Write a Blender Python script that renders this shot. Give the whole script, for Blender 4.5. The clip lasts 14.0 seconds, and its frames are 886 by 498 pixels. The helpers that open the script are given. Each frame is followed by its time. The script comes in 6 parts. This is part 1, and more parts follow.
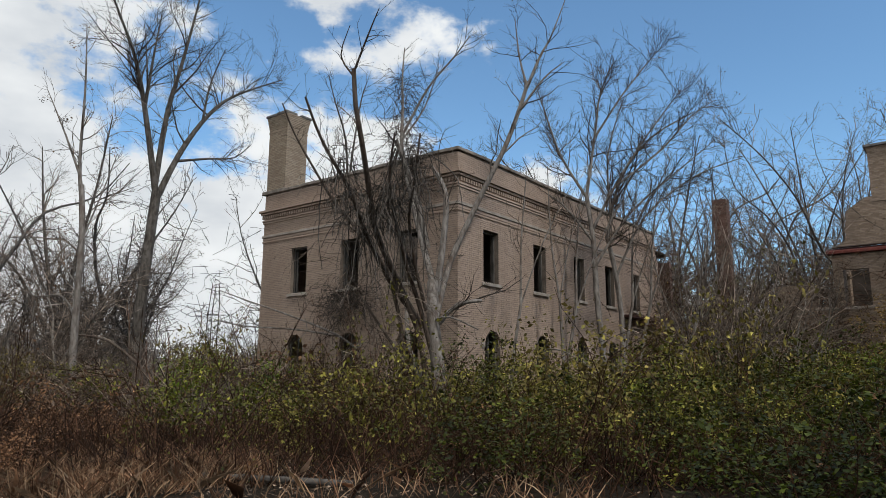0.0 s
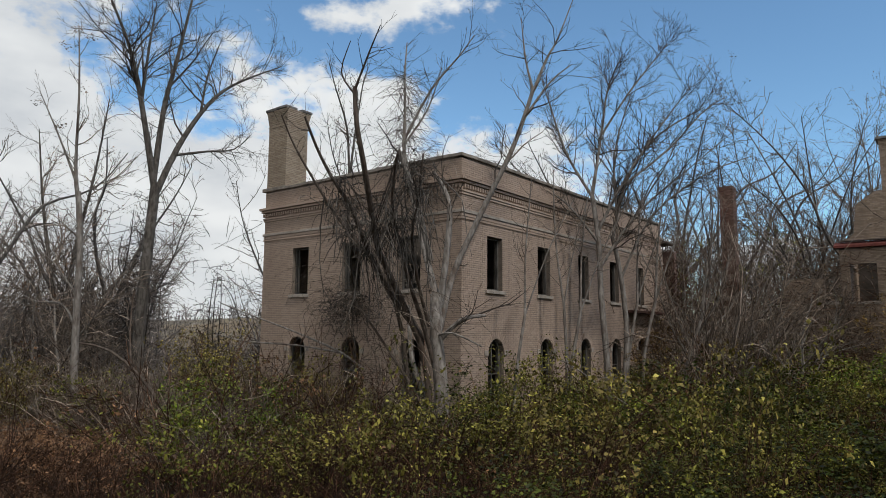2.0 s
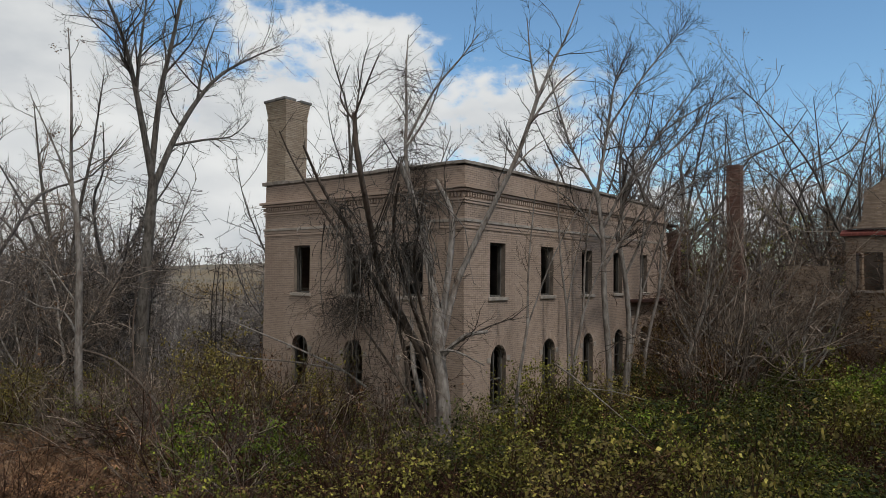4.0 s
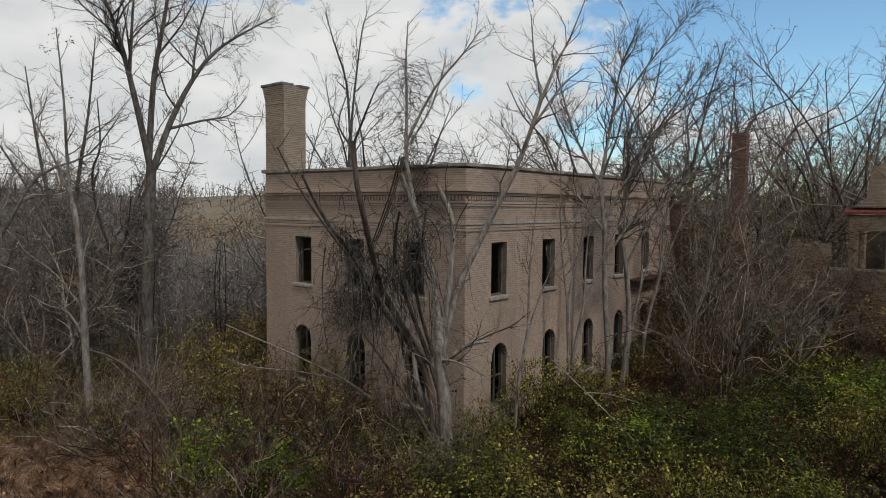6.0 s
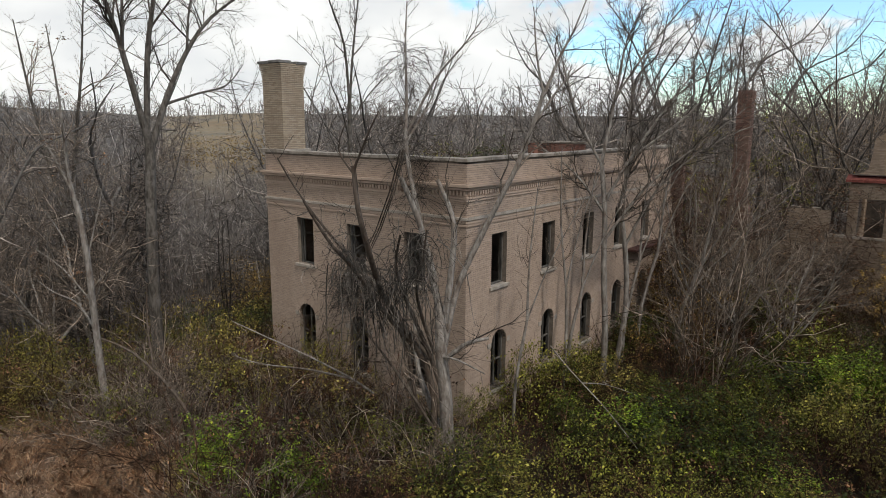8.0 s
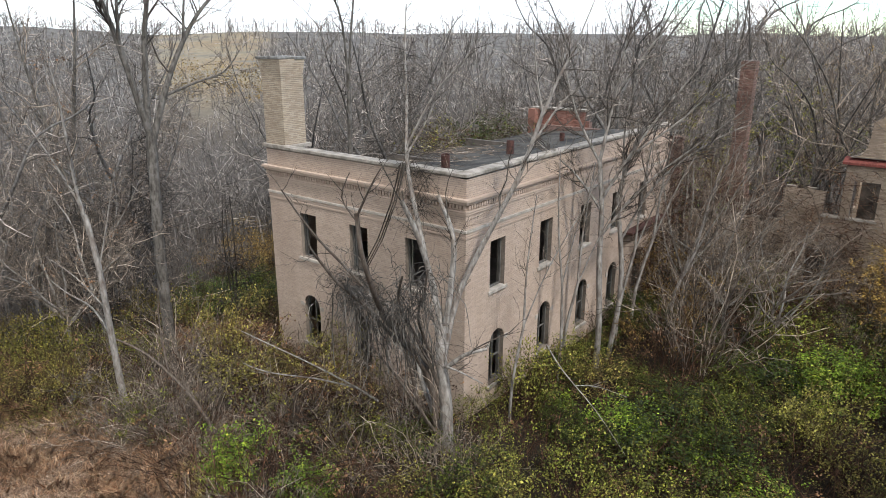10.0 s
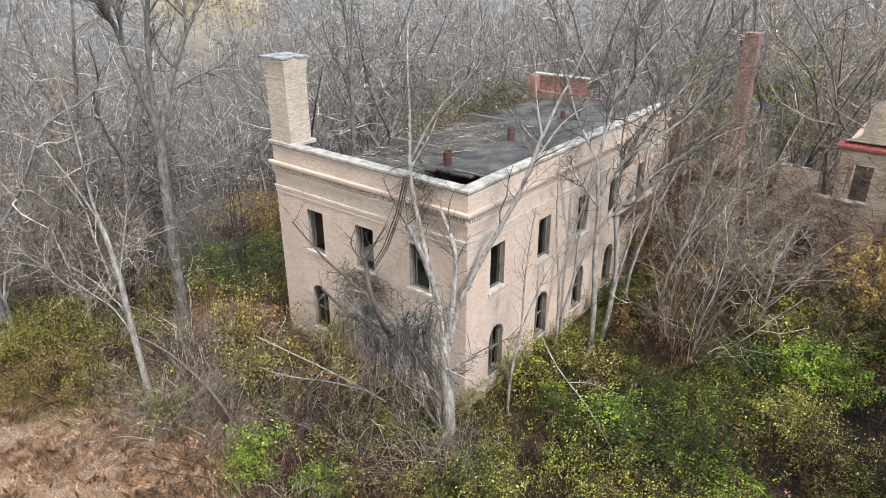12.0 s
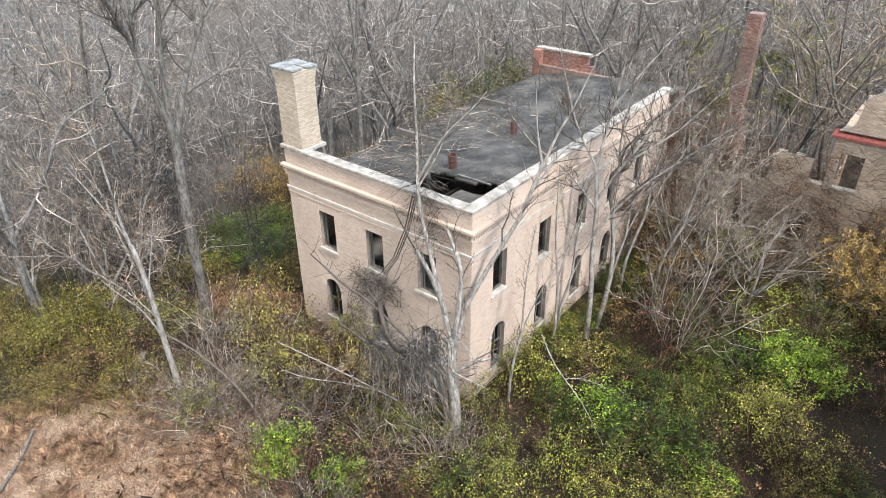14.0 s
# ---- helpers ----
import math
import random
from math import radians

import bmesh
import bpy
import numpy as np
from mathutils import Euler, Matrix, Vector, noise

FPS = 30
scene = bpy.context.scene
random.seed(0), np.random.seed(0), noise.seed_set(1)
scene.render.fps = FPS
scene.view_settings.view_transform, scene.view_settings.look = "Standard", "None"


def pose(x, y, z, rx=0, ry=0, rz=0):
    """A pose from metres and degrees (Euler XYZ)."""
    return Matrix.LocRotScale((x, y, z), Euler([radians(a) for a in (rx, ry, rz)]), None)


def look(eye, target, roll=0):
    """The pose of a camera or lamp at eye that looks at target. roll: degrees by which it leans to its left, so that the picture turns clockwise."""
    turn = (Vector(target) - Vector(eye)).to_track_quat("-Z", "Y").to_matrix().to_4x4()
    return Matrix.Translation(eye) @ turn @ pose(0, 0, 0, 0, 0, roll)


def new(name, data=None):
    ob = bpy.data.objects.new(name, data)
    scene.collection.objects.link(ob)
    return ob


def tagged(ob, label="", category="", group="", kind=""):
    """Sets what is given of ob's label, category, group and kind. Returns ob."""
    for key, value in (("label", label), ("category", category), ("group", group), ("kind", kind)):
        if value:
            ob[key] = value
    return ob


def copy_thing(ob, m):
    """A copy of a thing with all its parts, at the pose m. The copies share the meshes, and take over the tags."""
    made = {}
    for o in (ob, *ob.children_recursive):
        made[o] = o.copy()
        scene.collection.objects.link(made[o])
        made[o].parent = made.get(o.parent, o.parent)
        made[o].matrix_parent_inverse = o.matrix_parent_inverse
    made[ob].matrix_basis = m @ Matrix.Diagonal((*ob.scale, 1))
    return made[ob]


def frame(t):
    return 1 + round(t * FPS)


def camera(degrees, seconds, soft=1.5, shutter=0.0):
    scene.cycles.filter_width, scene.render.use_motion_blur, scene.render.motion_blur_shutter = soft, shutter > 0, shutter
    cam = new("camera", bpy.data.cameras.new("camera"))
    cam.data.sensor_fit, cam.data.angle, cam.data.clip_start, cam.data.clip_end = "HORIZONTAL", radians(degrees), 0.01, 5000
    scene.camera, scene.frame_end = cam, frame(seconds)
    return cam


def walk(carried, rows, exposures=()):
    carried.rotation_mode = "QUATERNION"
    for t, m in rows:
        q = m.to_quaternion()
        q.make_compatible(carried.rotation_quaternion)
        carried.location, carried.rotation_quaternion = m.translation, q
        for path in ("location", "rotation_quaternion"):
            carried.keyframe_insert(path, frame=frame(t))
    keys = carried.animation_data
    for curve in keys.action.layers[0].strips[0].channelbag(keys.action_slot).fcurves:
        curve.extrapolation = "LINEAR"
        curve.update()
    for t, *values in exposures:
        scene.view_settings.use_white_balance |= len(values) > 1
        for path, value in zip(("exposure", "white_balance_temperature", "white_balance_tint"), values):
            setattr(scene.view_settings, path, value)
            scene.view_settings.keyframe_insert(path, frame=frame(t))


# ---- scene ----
cam = camera(66.5, 14.0, soft=0.6)
# seconds, x, y, z, yaw, pitch, lean
PATH = [
    (0, 13.533, -18.270, 1.613, 37.80, 10.42, 0.35),
    (0.5, 13.50, -18.26, 1.94, 37.80, 10.13, 0.42),
    (1, 13.476, -18.247, 2.325, 37.86, 9.43, 0.47),
    (2, 13.433, -18.223, 3.290, 37.96, 7.12, 0.49),
    (3, 13.401, -18.198, 4.310, 38.06, 4.97, 0.53),
    (4, 13.377, -18.173, 5.520, 38.14, 2.37, 0.54),
    (5, 13.359, -18.148, 6.790, 38.20, -0.48, 0.52),
    (6, 13.345, -18.125, 8.020, 38.26, -3.62, 0.43),
    (7, 13.330, -18.103, 9.307, 38.29, -7.07, 0.33),
    (8, 13.313, -18.083, 10.664, 38.33, -10.66, 0.22),
    (9, 13.291, -18.065, 12.195, 38.32, -14.02, 0.19),
    (10, 13.261, -18.051, 13.850, 38.29, -17.38, 0.13),
    (11, 13.221, -18.045, 15.530, 38.32, -20.78, 0.0),
    (12, 13.167, -18.033, 17.317, 38.37, -24.29, -0.05),
    (13, 13.07, -18.00, 19.202, 38.48, -27.76, -0.28),
    (14, 13.05, -18.06, 21.110, 38.68, -30.78, -0.45),
]
EXPOSURES = [(0, -0.4, 6250, 8), (2.5, -0.55, 6300, 8), (5.3, -0.62, 6400, 8), (7, -0.48, 6450, 8), (8.2, -0.14, 6450, 8), (9.3, 0.4, 6200, 7), (10.4, 0.88, 6000, 6), (11.2, 1.25, 5950, 5), (12, 1.42, 5900, 5), (14, 1.6, 5850, 5)]
walk(cam, [(t, pose(x, y, z, 90 + pitch, 0, yaw) @ pose(0, 0, 0, 0, 0, lean)) for t, x, y, z, yaw, pitch, lean in PATH], EXPOSURES)

# ---------------------------------------------------------------- light
SUN_EL, SUN_AZ = 52.0, 106.0  # degrees; azimuth clockwise from +y


def build_world():
    w = bpy.data.worlds.new("sky")
    scene.world = w
    w.use_nodes = True
    nt = w.node_tree
    nt.nodes.clear()
    N = nt.nodes.new
    out, bg = N("ShaderNodeOutputWorld"), N("ShaderNodeBackground")
    sky = N("ShaderNodeTexSky")
    sky.sky_type, sky.sun_disc = "NISHITA", False
    sky.sun_elevation, sky.sun_rotation = radians(SUN_EL), radians(SUN_AZ)
    sky.air_density, sky.dust_density, sky.ozone_density = 1.0, 0.0, 1.8
    co = N("ShaderNodeTexCoord")
    sep = N("ShaderNodeSeparateXYZ")
    nt.links.new(co.outputs["Generated"], sep.inputs[0])

    def m(op, a, b=None, c=None, clamp=False):
        n = N("ShaderNodeMath")
        n.operation, n.use_clamp = op, clamp
        for i, v in enumerate((a, b, c)):
            if v is None:
                continue
            if isinstance(v, (int, float)):
                n.inputs[i].default_value = v
            else:
                nt.links.new(v, n.inputs[i])
        return n.outputs[0]

    def nz(scale, detail, rough, sz=1.9, off=0.0):
        mp = N("ShaderNodeMapping")
        mp.inputs["Scale"].default_value = (1, 1, sz)
        mp.inputs["Location"].default_value = (off, off * 0.7, 0)
        nt.links.new(co.outputs["Generated"], mp.inputs[0])
        n = N("ShaderNodeTexNoise")
        n.inputs["Scale"].default_value, n.inputs["Detail"].default_value, n.inputs["Roughness"].default_value = scale, detail, rough
        nt.links.new(mp.outputs[0], n.inputs["Vector"])
        return n.outputs["Fac"]

    # a bank of cumulus low in the west that sinks towards the north-east; more cloud overhead and to the south
    right = m("ADD", m("MULTIPLY", sep.outputs[0], 0.788), m("MULTIPLY", sep.outputs[1], 0.616))
    ahead = m("ADD", m("MULTIPLY", sep.outputs[0], -0.616), m("MULTIPLY", sep.outputs[1], 0.788))
    puff = m("ADD", m("MULTIPLY", m("SUBTRACT", nz(4.2, 7, 0.55, 1.7, 3.3), 0.5), 0.9), m("MULTIPLY", m("SUBTRACT", nz(13, 5, 0.6, 1.5, 1.3), 0.5), 0.22))
    top = m("SUBTRACT", m("SUBTRACT", 0.31, m("MULTIPLY", right, 0.27)), m("MULTIPLY", m("MAXIMUM", m("SUBTRACT", right, 0.12), 0.0), 0.5))
    bank = m("ADD", m("SUBTRACT", top, sep.outputs[2]), puff)
    high = m("ADD", m("SUBTRACT", m("SUBTRACT", sep.outputs[2], 0.46), m("MULTIPLY", m("MAXIMUM", m("ADD", right, 0.08), 0.0), 1.2)), puff)
    south = m("ADD", m("SUBTRACT", m("MULTIPLY", ahead, -0.55), 0.12), puff)
    cover = m("MAXIMUM", m("MAXIMUM", bank, high), south)
    mask = N("ShaderNodeMapRange")
    mask.interpolation_type = "SMOOTHSTEP"
    nt.links.new(cover, mask.inputs[0])
    mask.inputs[1].default_value, mask.inputs[2].default_value = -0.02, 0.07
    shade = N("ShaderNodeValToRGB")
    nt.links.new(nz(6.0, 5, 0.5, 2.2, 7.0), shade.inputs[0])
    shade.color_ramp.elements[0].position, shade.color_ramp.elements[1].position = 0.3, 0.62
    shade.color_ramp.elements[0].color, shade.color_ramp.elements[1].color = (8.1, 8.3, 8.6, 1), (11.6, 11.5, 11.3, 1)
    mix = N("ShaderNodeMix")
    mix.data_type = "RGBA"
    nt.links.new(mask.outputs[0], mix.inputs["Factor"])
    blue = N("ShaderNodeMix")
    blue.data_type, blue.blend_type = "RGBA", "MULTIPLY"
    blue.inputs["Factor"].default_value = 1.0
    blue.inputs["B"].default_value = (1.75, 2.05, 2.08, 1)
    nt.links.new(sky.outputs[0], blue.inputs["A"])
    nt.links.new(blue.outputs["Result"], mix.inputs["A"])
    nt.links.new(shade.outputs[0], mix.inputs["B"])
    nt.links.new(mix.outputs["Result"], bg.inputs[0])
    bg.inputs[1].default_value = 0.105
    nt.links.new(bg.outputs[0], out.inputs[0])


build_world()
sun = new("sun", bpy.data.lights.new("sun", "SUN"))
sun.data.energy, sun.data.angle, sun.data.color = 3.1, radians(6), (1.0, 0.93, 0.84)
_d = Vector((math.sin(radians(SUN_AZ)) * math.cos(radians(SUN_EL)), math.cos(radians(SUN_AZ)) * math.cos(radians(SUN_EL)), math.sin(radians(SUN_EL))))
sun.matrix_world = look(_d * 60, (0, 0, 0))


# ---------------------------------------------------------------- materials
class Nodes:
    """A small wrapper to write node materials in few lines."""

    def __init__(self, name, rough=0.85, metal=0.0, spec=0.3):
        self.mat = bpy.data.materials.new(name)
        self.mat.use_nodes = True
        self.nt = self.mat.node_tree
        self.bsdf = self.nt.nodes["Principled BSDF"]
        self.bsdf.inputs["Roughness"].default_value = rough
        self.bsdf.inputs["Metallic"].default_value = metal
        self.bsdf.inputs["Specular IOR Level"].default_value = spec
        self.co = self.nt.nodes.new("ShaderNodeTexCoord").outputs["Object"]
        self.where = self.nt.nodes.new("ShaderNodeNewGeometry").outputs["Position"]

    def link(self, a, b):
        self.nt.links.new(a, b)

    def noise(self, scale, detail=4, rough=0.55, stretch=(1, 1, 1), world=False):
        mp = self.nt.nodes.new("ShaderNodeMapping")
        mp.inputs["Scale"].default_value = stretch
        self.link(self.where if world else self.co, mp.inputs[0])
        n = self.nt.nodes.new("ShaderNodeTexNoise")
        n.inputs["Scale"].default_value, n.inputs["Detail"].default_value, n.inputs["Roughness"].default_value = scale, detail, rough
        self.link(mp.outputs[0], n.inputs["Vector"])
        return n.outputs["Fac"]

    def ramp(self, fac, stops):
        r = self.nt.nodes.new("ShaderNodeValToRGB")
        e = r.color_ramp.elements
        while len(e) < len(stops):
            e.new(0.5)
        for el, (p, c) in zip(e, stops):
            el.position, el.color = p, (c if isinstance(c, tuple) else (c, c, c)) + (1,)
        self.link(fac, r.inputs[0])
        return r.outputs[0]

    def mix(self, fac, a, b, how="MIX"):
        n = self.nt.nodes.new("ShaderNodeMix")
        n.data_type, n.blend_type = "RGBA", how
        for key, v in (("Factor", fac), ("A", a), ("B", b)):
            if isinstance(v, (int, float)):
                n.inputs[key].default_value = v
            elif isinstance(v, tuple):
                n.inputs[key].default_value = v + (1,)
            else:
                self.link(v, n.inputs[key])
        return n.outputs["Result"]

    def island(self):
        return self.nt.nodes.new("ShaderNodeNewGeometry").outputs["Random Per Island"]

    def each(self):
        return self.nt.nodes.new("ShaderNodeObjectInfo").outputs["Random"]

    def bump(self, height, strength=0.4, distance=0.02):
        b = self.nt.nodes.new("ShaderNodeBump")
        b.inputs["Strength"].default_value, b.inputs["Distance"].default_value = strength, distance
        self.link(height, b.inputs["Height"])
        self.link(b.outputs[0], self.bsdf.inputs["Normal"])

    def color(self, c):
        if isinstance(c, tuple):
            self.bsdf.inputs["Base Color"].default_value = c + (1,)
        else:
            self.link(c, self.bsdf.inputs["Base Color"])
        return self.mat


def mat_brick(name, dark, mid, light, stain, by_island=True):
    n = Nodes(name, 0.92)
    base = n.ramp(n.island() if by_island else n.each(), [(0, dark), (0.45, mid), (1, light)])
    grime = n.ramp(n.noise(0.55, 6, 0.6, (1, 1, 0.5), world=True), [(0.48, 0.0), (0.8, 0.8)])
    streak = n.ramp(n.noise(1.6, 5, 0.6, (1, 1, 0.12), world=True), [(0.55, 0.0), (0.8, 0.55)])
    c = n.mix(grime, base, stain)
    c = n.mix(streak, c, n.mix(0.5, base, stain))
    c = n.mix(0.35, c, n.ramp(n.noise(40, 3, 0.6, world=True), [(0.3, 0.55), (0.7, 1.1)]), "MULTIPLY")
    n.bump(n.noise(60, 4, 0.6, world=True), 0.35, 0.01)
    return n.color(c)


def mat_plain(name, lo, hi, scale=6.0, rough=0.9, metal=0.0, bump=0.3, stretch=(1, 1, 1), fine=None):
    n = Nodes(name, rough, metal)
    c = n.ramp(n.noise(scale, 6, 0.6, stretch, world=True), [(0.32, lo), (0.68, hi)])
    c = n.mix(0.4, c, n.ramp(n.noise(scale * 9, 3, 0.6, stretch, world=True), [(0.3, 0.6), (0.7, 1.15)]), "MULTIPLY")
    n.bump(n.noise(fine or scale * 8, 4, 0.6, stretch, world=True), bump, 0.015)
    return n.color(c)


def mat_bark(name, lo, hi, blotch, amount=0.5, stems=False):
    """Bark; stems: every stem has a tone of its own."""
    n = Nodes(name, 0.95, spec=0.15)
    c = n.ramp(n.noise(9, 5, 0.6, (1, 1, 0.25)), [(0.35, lo), (0.65, hi)])
    c = n.mix(n.ramp(n.noise(2.2, 4, 0.6), [(0.5, 0.0), (0.62, amount)]), c, blotch)
    if stems:
        c = n.mix(1.0, c, n.ramp(n.island(), [(0, 0.35), (0.6, 0.7), (0.85, 1.15), (1, 2.1)]), "MULTIPLY")
        # broader patches put light and shade within the brush into the colour
        c = n.mix(0.8, c, n.ramp(n.noise(0.9, 3, 0.6, world=True), [(0.38, 0.45), (0.62, 1.5)]), "MULTIPLY")
    n.bump(n.noise(30, 4, 0.65, (1, 1, 0.2)), 0.6, 0.02)
    return n.color(c)


def mat_leaf(name, stops, rough=0.6, other=None):
    n = Nodes(name, rough, spec=0.25)
    c = n.ramp(n.island(), stops)
    if other:
        c = n.mix(n.ramp(n.each(), [(0.35, 0.0), (0.9, 0.85)]), c, n.ramp(n.island(), other))
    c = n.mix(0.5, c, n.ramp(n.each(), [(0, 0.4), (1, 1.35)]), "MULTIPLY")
    # clump-sized patches paint lit leaves and dark gaps into the colour
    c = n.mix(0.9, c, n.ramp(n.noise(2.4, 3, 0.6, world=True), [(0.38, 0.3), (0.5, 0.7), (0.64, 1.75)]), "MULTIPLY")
    n.color(c)
    tr = n.nt.nodes.new("ShaderNodeBsdfTranslucent")
    n.link(c, tr.inputs[0])
    ms = n.nt.nodes.new("ShaderNodeMixShader")
    ms.inputs[0].default_value = 0.25
    n.link(n.bsdf.outputs[0], ms.inputs[1])
    n.link(tr.outputs[0], ms.inputs[2])
    n.link(ms.outputs[0], n.nt.nodes["Material Output"].inputs[0])
    return n.mat


def mat_tar():
    n = Nodes("tar_roofing", 0.9, spec=0.12)
    c = n.ramp(n.noise(0.6, 7, 0.65, world=True), [(0.36, (0.022, 0.021, 0.020)), (0.5, (0.046, 0.042, 0.038)), (0.64, (0.082, 0.074, 0.066))])
    c = n.mix(n.ramp(n.noise(2.2, 6, 0.7, world=True), [(0.55, 0.0), (0.7, 0.7)]), c, (0.13, 0.10, 0.075))
    c = n.mix(0.5, c, n.ramp(n.noise(22, 4, 0.6, world=True), [(0.3, 0.5), (0.7, 1.2)]), "MULTIPLY")
    n.bump(n.noise(14, 6, 0.7, world=True), 0.5, 0.03)
    return n.color(c)


BUFF = mat_brick("buff_brick", (0.338, 0.255, 0.201), (0.374, 0.286, 0.227), (0.411, 0.316, 0.254), (0.301, 0.222, 0.173))
BUFF_ONE = mat_brick("buff_brick_single", (0.338, 0.255, 0.201), (0.374, 0.286, 0.227), (0.411, 0.316, 0.254), (0.301, 0.222, 0.173), False)
STACK = mat_brick("sooty_red_brick", (0.10, 0.05, 0.038), (0.15, 0.078, 0.06), (0.22, 0.14, 0.11), (0.11, 0.085, 0.068))
# darker buff brick: the trees' shade on the ruin is in its colour
BUFF_SHADED = mat_brick("shaded_buff_brick", (0.237, 0.177, 0.131), (0.306, 0.234, 0.177), (0.375, 0.294, 0.229), (0.163, 0.121, 0.0925))
# the haze of distance is put into this paler, greyer bark colour
HAZE = mat_bark("hazed_twigs", (0.174, 0.151, 0.137), (0.268, 0.238, 0.218), (0.217, 0.19, 0.171), stems=True)
RED = mat_brick("red_brick", (0.13, 0.055, 0.042), (0.20, 0.088, 0.066), (0.29, 0.16, 0.125), (0.12, 0.075, 0.06))
YELLOW = mat_brick("yellow_brick", (0.288, 0.224, 0.164), (0.352, 0.28, 0.207), (0.393, 0.325, 0.251), (0.234, 0.179, 0.138))
MORTAR = mat_plain("mortar", (0.13, 0.105, 0.085), (0.22, 0.18, 0.15), 4)
MORTAR_OLD = mat_plain("sooty_mortar", (0.06, 0.045, 0.034), (0.13, 0.10, 0.08), 4)
MORTAR_RED = mat_plain("mortar_dark", (0.10, 0.06, 0.05), (0.2, 0.13, 0.11), 4)
PLAINBRICK = mat_plain("plain_brickwork", (0.22, 0.16, 0.115), (0.33, 0.25, 0.185), 2, stretch=(1, 1, 4))
STONE = mat_plain("limestone", (0.25, 0.215, 0.18), (0.40, 0.355, 0.31), 3)
COPING = mat_plain("coping_stone", (0.125, 0.107, 0.088), (0.326, 0.288, 0.251), 2.2)
CAP = mat_plain("slate_cap", (0.07, 0.068, 0.065), (0.24, 0.23, 0.22), 4)
TILE = mat_plain("red_clay_tile", (0.085, 0.022, 0.018), (0.16, 0.045, 0.035), 5)
TAR = mat_tar()
RUST = mat_plain("rusty_iron", (0.035, 0.018, 0.015), (0.085, 0.036, 0.028), 8, 0.8)
WOOD = mat_plain("weathered_wood", (0.045, 0.041, 0.037), (0.14, 0.13, 0.118), 5, stretch=(1, 1, 0.3))
# plaster toned dark, so rooms behind the openings look unlit
PLASTER_UNLIT = mat_plain("unlit_interior_plaster", (0.05, 0.042, 0.036), (0.13, 0.11, 0.095), 1.5)
BARK_PALE = mat_bark("silver_bark", (0.105, 0.09, 0.079), (0.28, 0.257, 0.235), (0.105, 0.07, 0.05), 0.4)
BARK_GREY = mat_bark("grey_bark", (0.039, 0.0335, 0.0289), (0.117, 0.105, 0.0936), (0.164, 0.152, 0.14), 0.45)
BARK_BROWN = mat_bark("brown_bark", (0.05, 0.038, 0.03), (0.12, 0.096, 0.08), (0.09, 0.06, 0.045))
BARK_FAR = mat_bark("far_bark", (0.05, 0.044, 0.041), (0.145, 0.134, 0.126), (0.22, 0.207, 0.195), 0.4)
TWIG = mat_bark("twig_bark", (0.116, 0.0902, 0.07), (0.312, 0.256, 0.211), (0.203, 0.143, 0.102), stems=True)
TWIG_FAR = mat_bark("far_twigs", (0.116, 0.0956, 0.083), (0.275, 0.238, 0.211), (0.174, 0.143, 0.122), stems=True)
TWIG_DARK = mat_bark("dark_twigs", (0.055, 0.044, 0.037), (0.155, 0.133, 0.114), (0.10, 0.072, 0.055), stems=True)
VINE = mat_bark("vine_stems", (0.032, 0.025, 0.021), (0.11, 0.095, 0.083), (0.06, 0.042, 0.033), stems=True)
VINE_GREY = mat_bark("grey_vine_stems", (0.0478, 0.0403, 0.035), (0.18, 0.162, 0.145), (0.106, 0.0848, 0.0703), stems=True)
WOODFLOOR = mat_bark("understorey_stems", (0.0507, 0.0369, 0.0298), (0.152, 0.123, 0.103), (0.26, 0.219, 0.188), 0.35, stems=True)
BRAMBLE = mat_bark("bramble_stems", (0.0266, 0.0132, 0.00799), (0.103, 0.0517, 0.0303), (0.169, 0.104, 0.0679), 0.4, stems=True)
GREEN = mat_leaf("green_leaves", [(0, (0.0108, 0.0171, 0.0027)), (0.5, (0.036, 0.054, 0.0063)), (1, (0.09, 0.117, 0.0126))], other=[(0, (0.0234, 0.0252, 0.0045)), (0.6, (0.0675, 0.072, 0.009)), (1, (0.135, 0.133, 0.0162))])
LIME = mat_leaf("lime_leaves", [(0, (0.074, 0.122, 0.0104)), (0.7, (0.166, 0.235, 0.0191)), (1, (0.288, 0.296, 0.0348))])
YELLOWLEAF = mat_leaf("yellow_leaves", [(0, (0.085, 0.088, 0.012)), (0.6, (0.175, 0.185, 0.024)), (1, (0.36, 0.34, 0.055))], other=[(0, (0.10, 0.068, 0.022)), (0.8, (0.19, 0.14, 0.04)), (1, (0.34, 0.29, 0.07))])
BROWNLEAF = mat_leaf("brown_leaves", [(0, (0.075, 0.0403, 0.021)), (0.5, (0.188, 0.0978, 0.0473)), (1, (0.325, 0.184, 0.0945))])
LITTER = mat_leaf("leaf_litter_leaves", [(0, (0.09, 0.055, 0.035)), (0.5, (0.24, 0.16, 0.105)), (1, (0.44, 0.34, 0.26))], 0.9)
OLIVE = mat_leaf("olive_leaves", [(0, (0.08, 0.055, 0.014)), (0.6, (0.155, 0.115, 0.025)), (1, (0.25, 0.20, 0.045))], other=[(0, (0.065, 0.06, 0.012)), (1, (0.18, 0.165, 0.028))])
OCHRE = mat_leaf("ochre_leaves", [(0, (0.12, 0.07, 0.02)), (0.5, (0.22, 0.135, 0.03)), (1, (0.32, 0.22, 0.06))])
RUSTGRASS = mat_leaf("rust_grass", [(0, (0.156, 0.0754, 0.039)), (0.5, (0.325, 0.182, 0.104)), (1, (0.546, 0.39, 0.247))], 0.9)


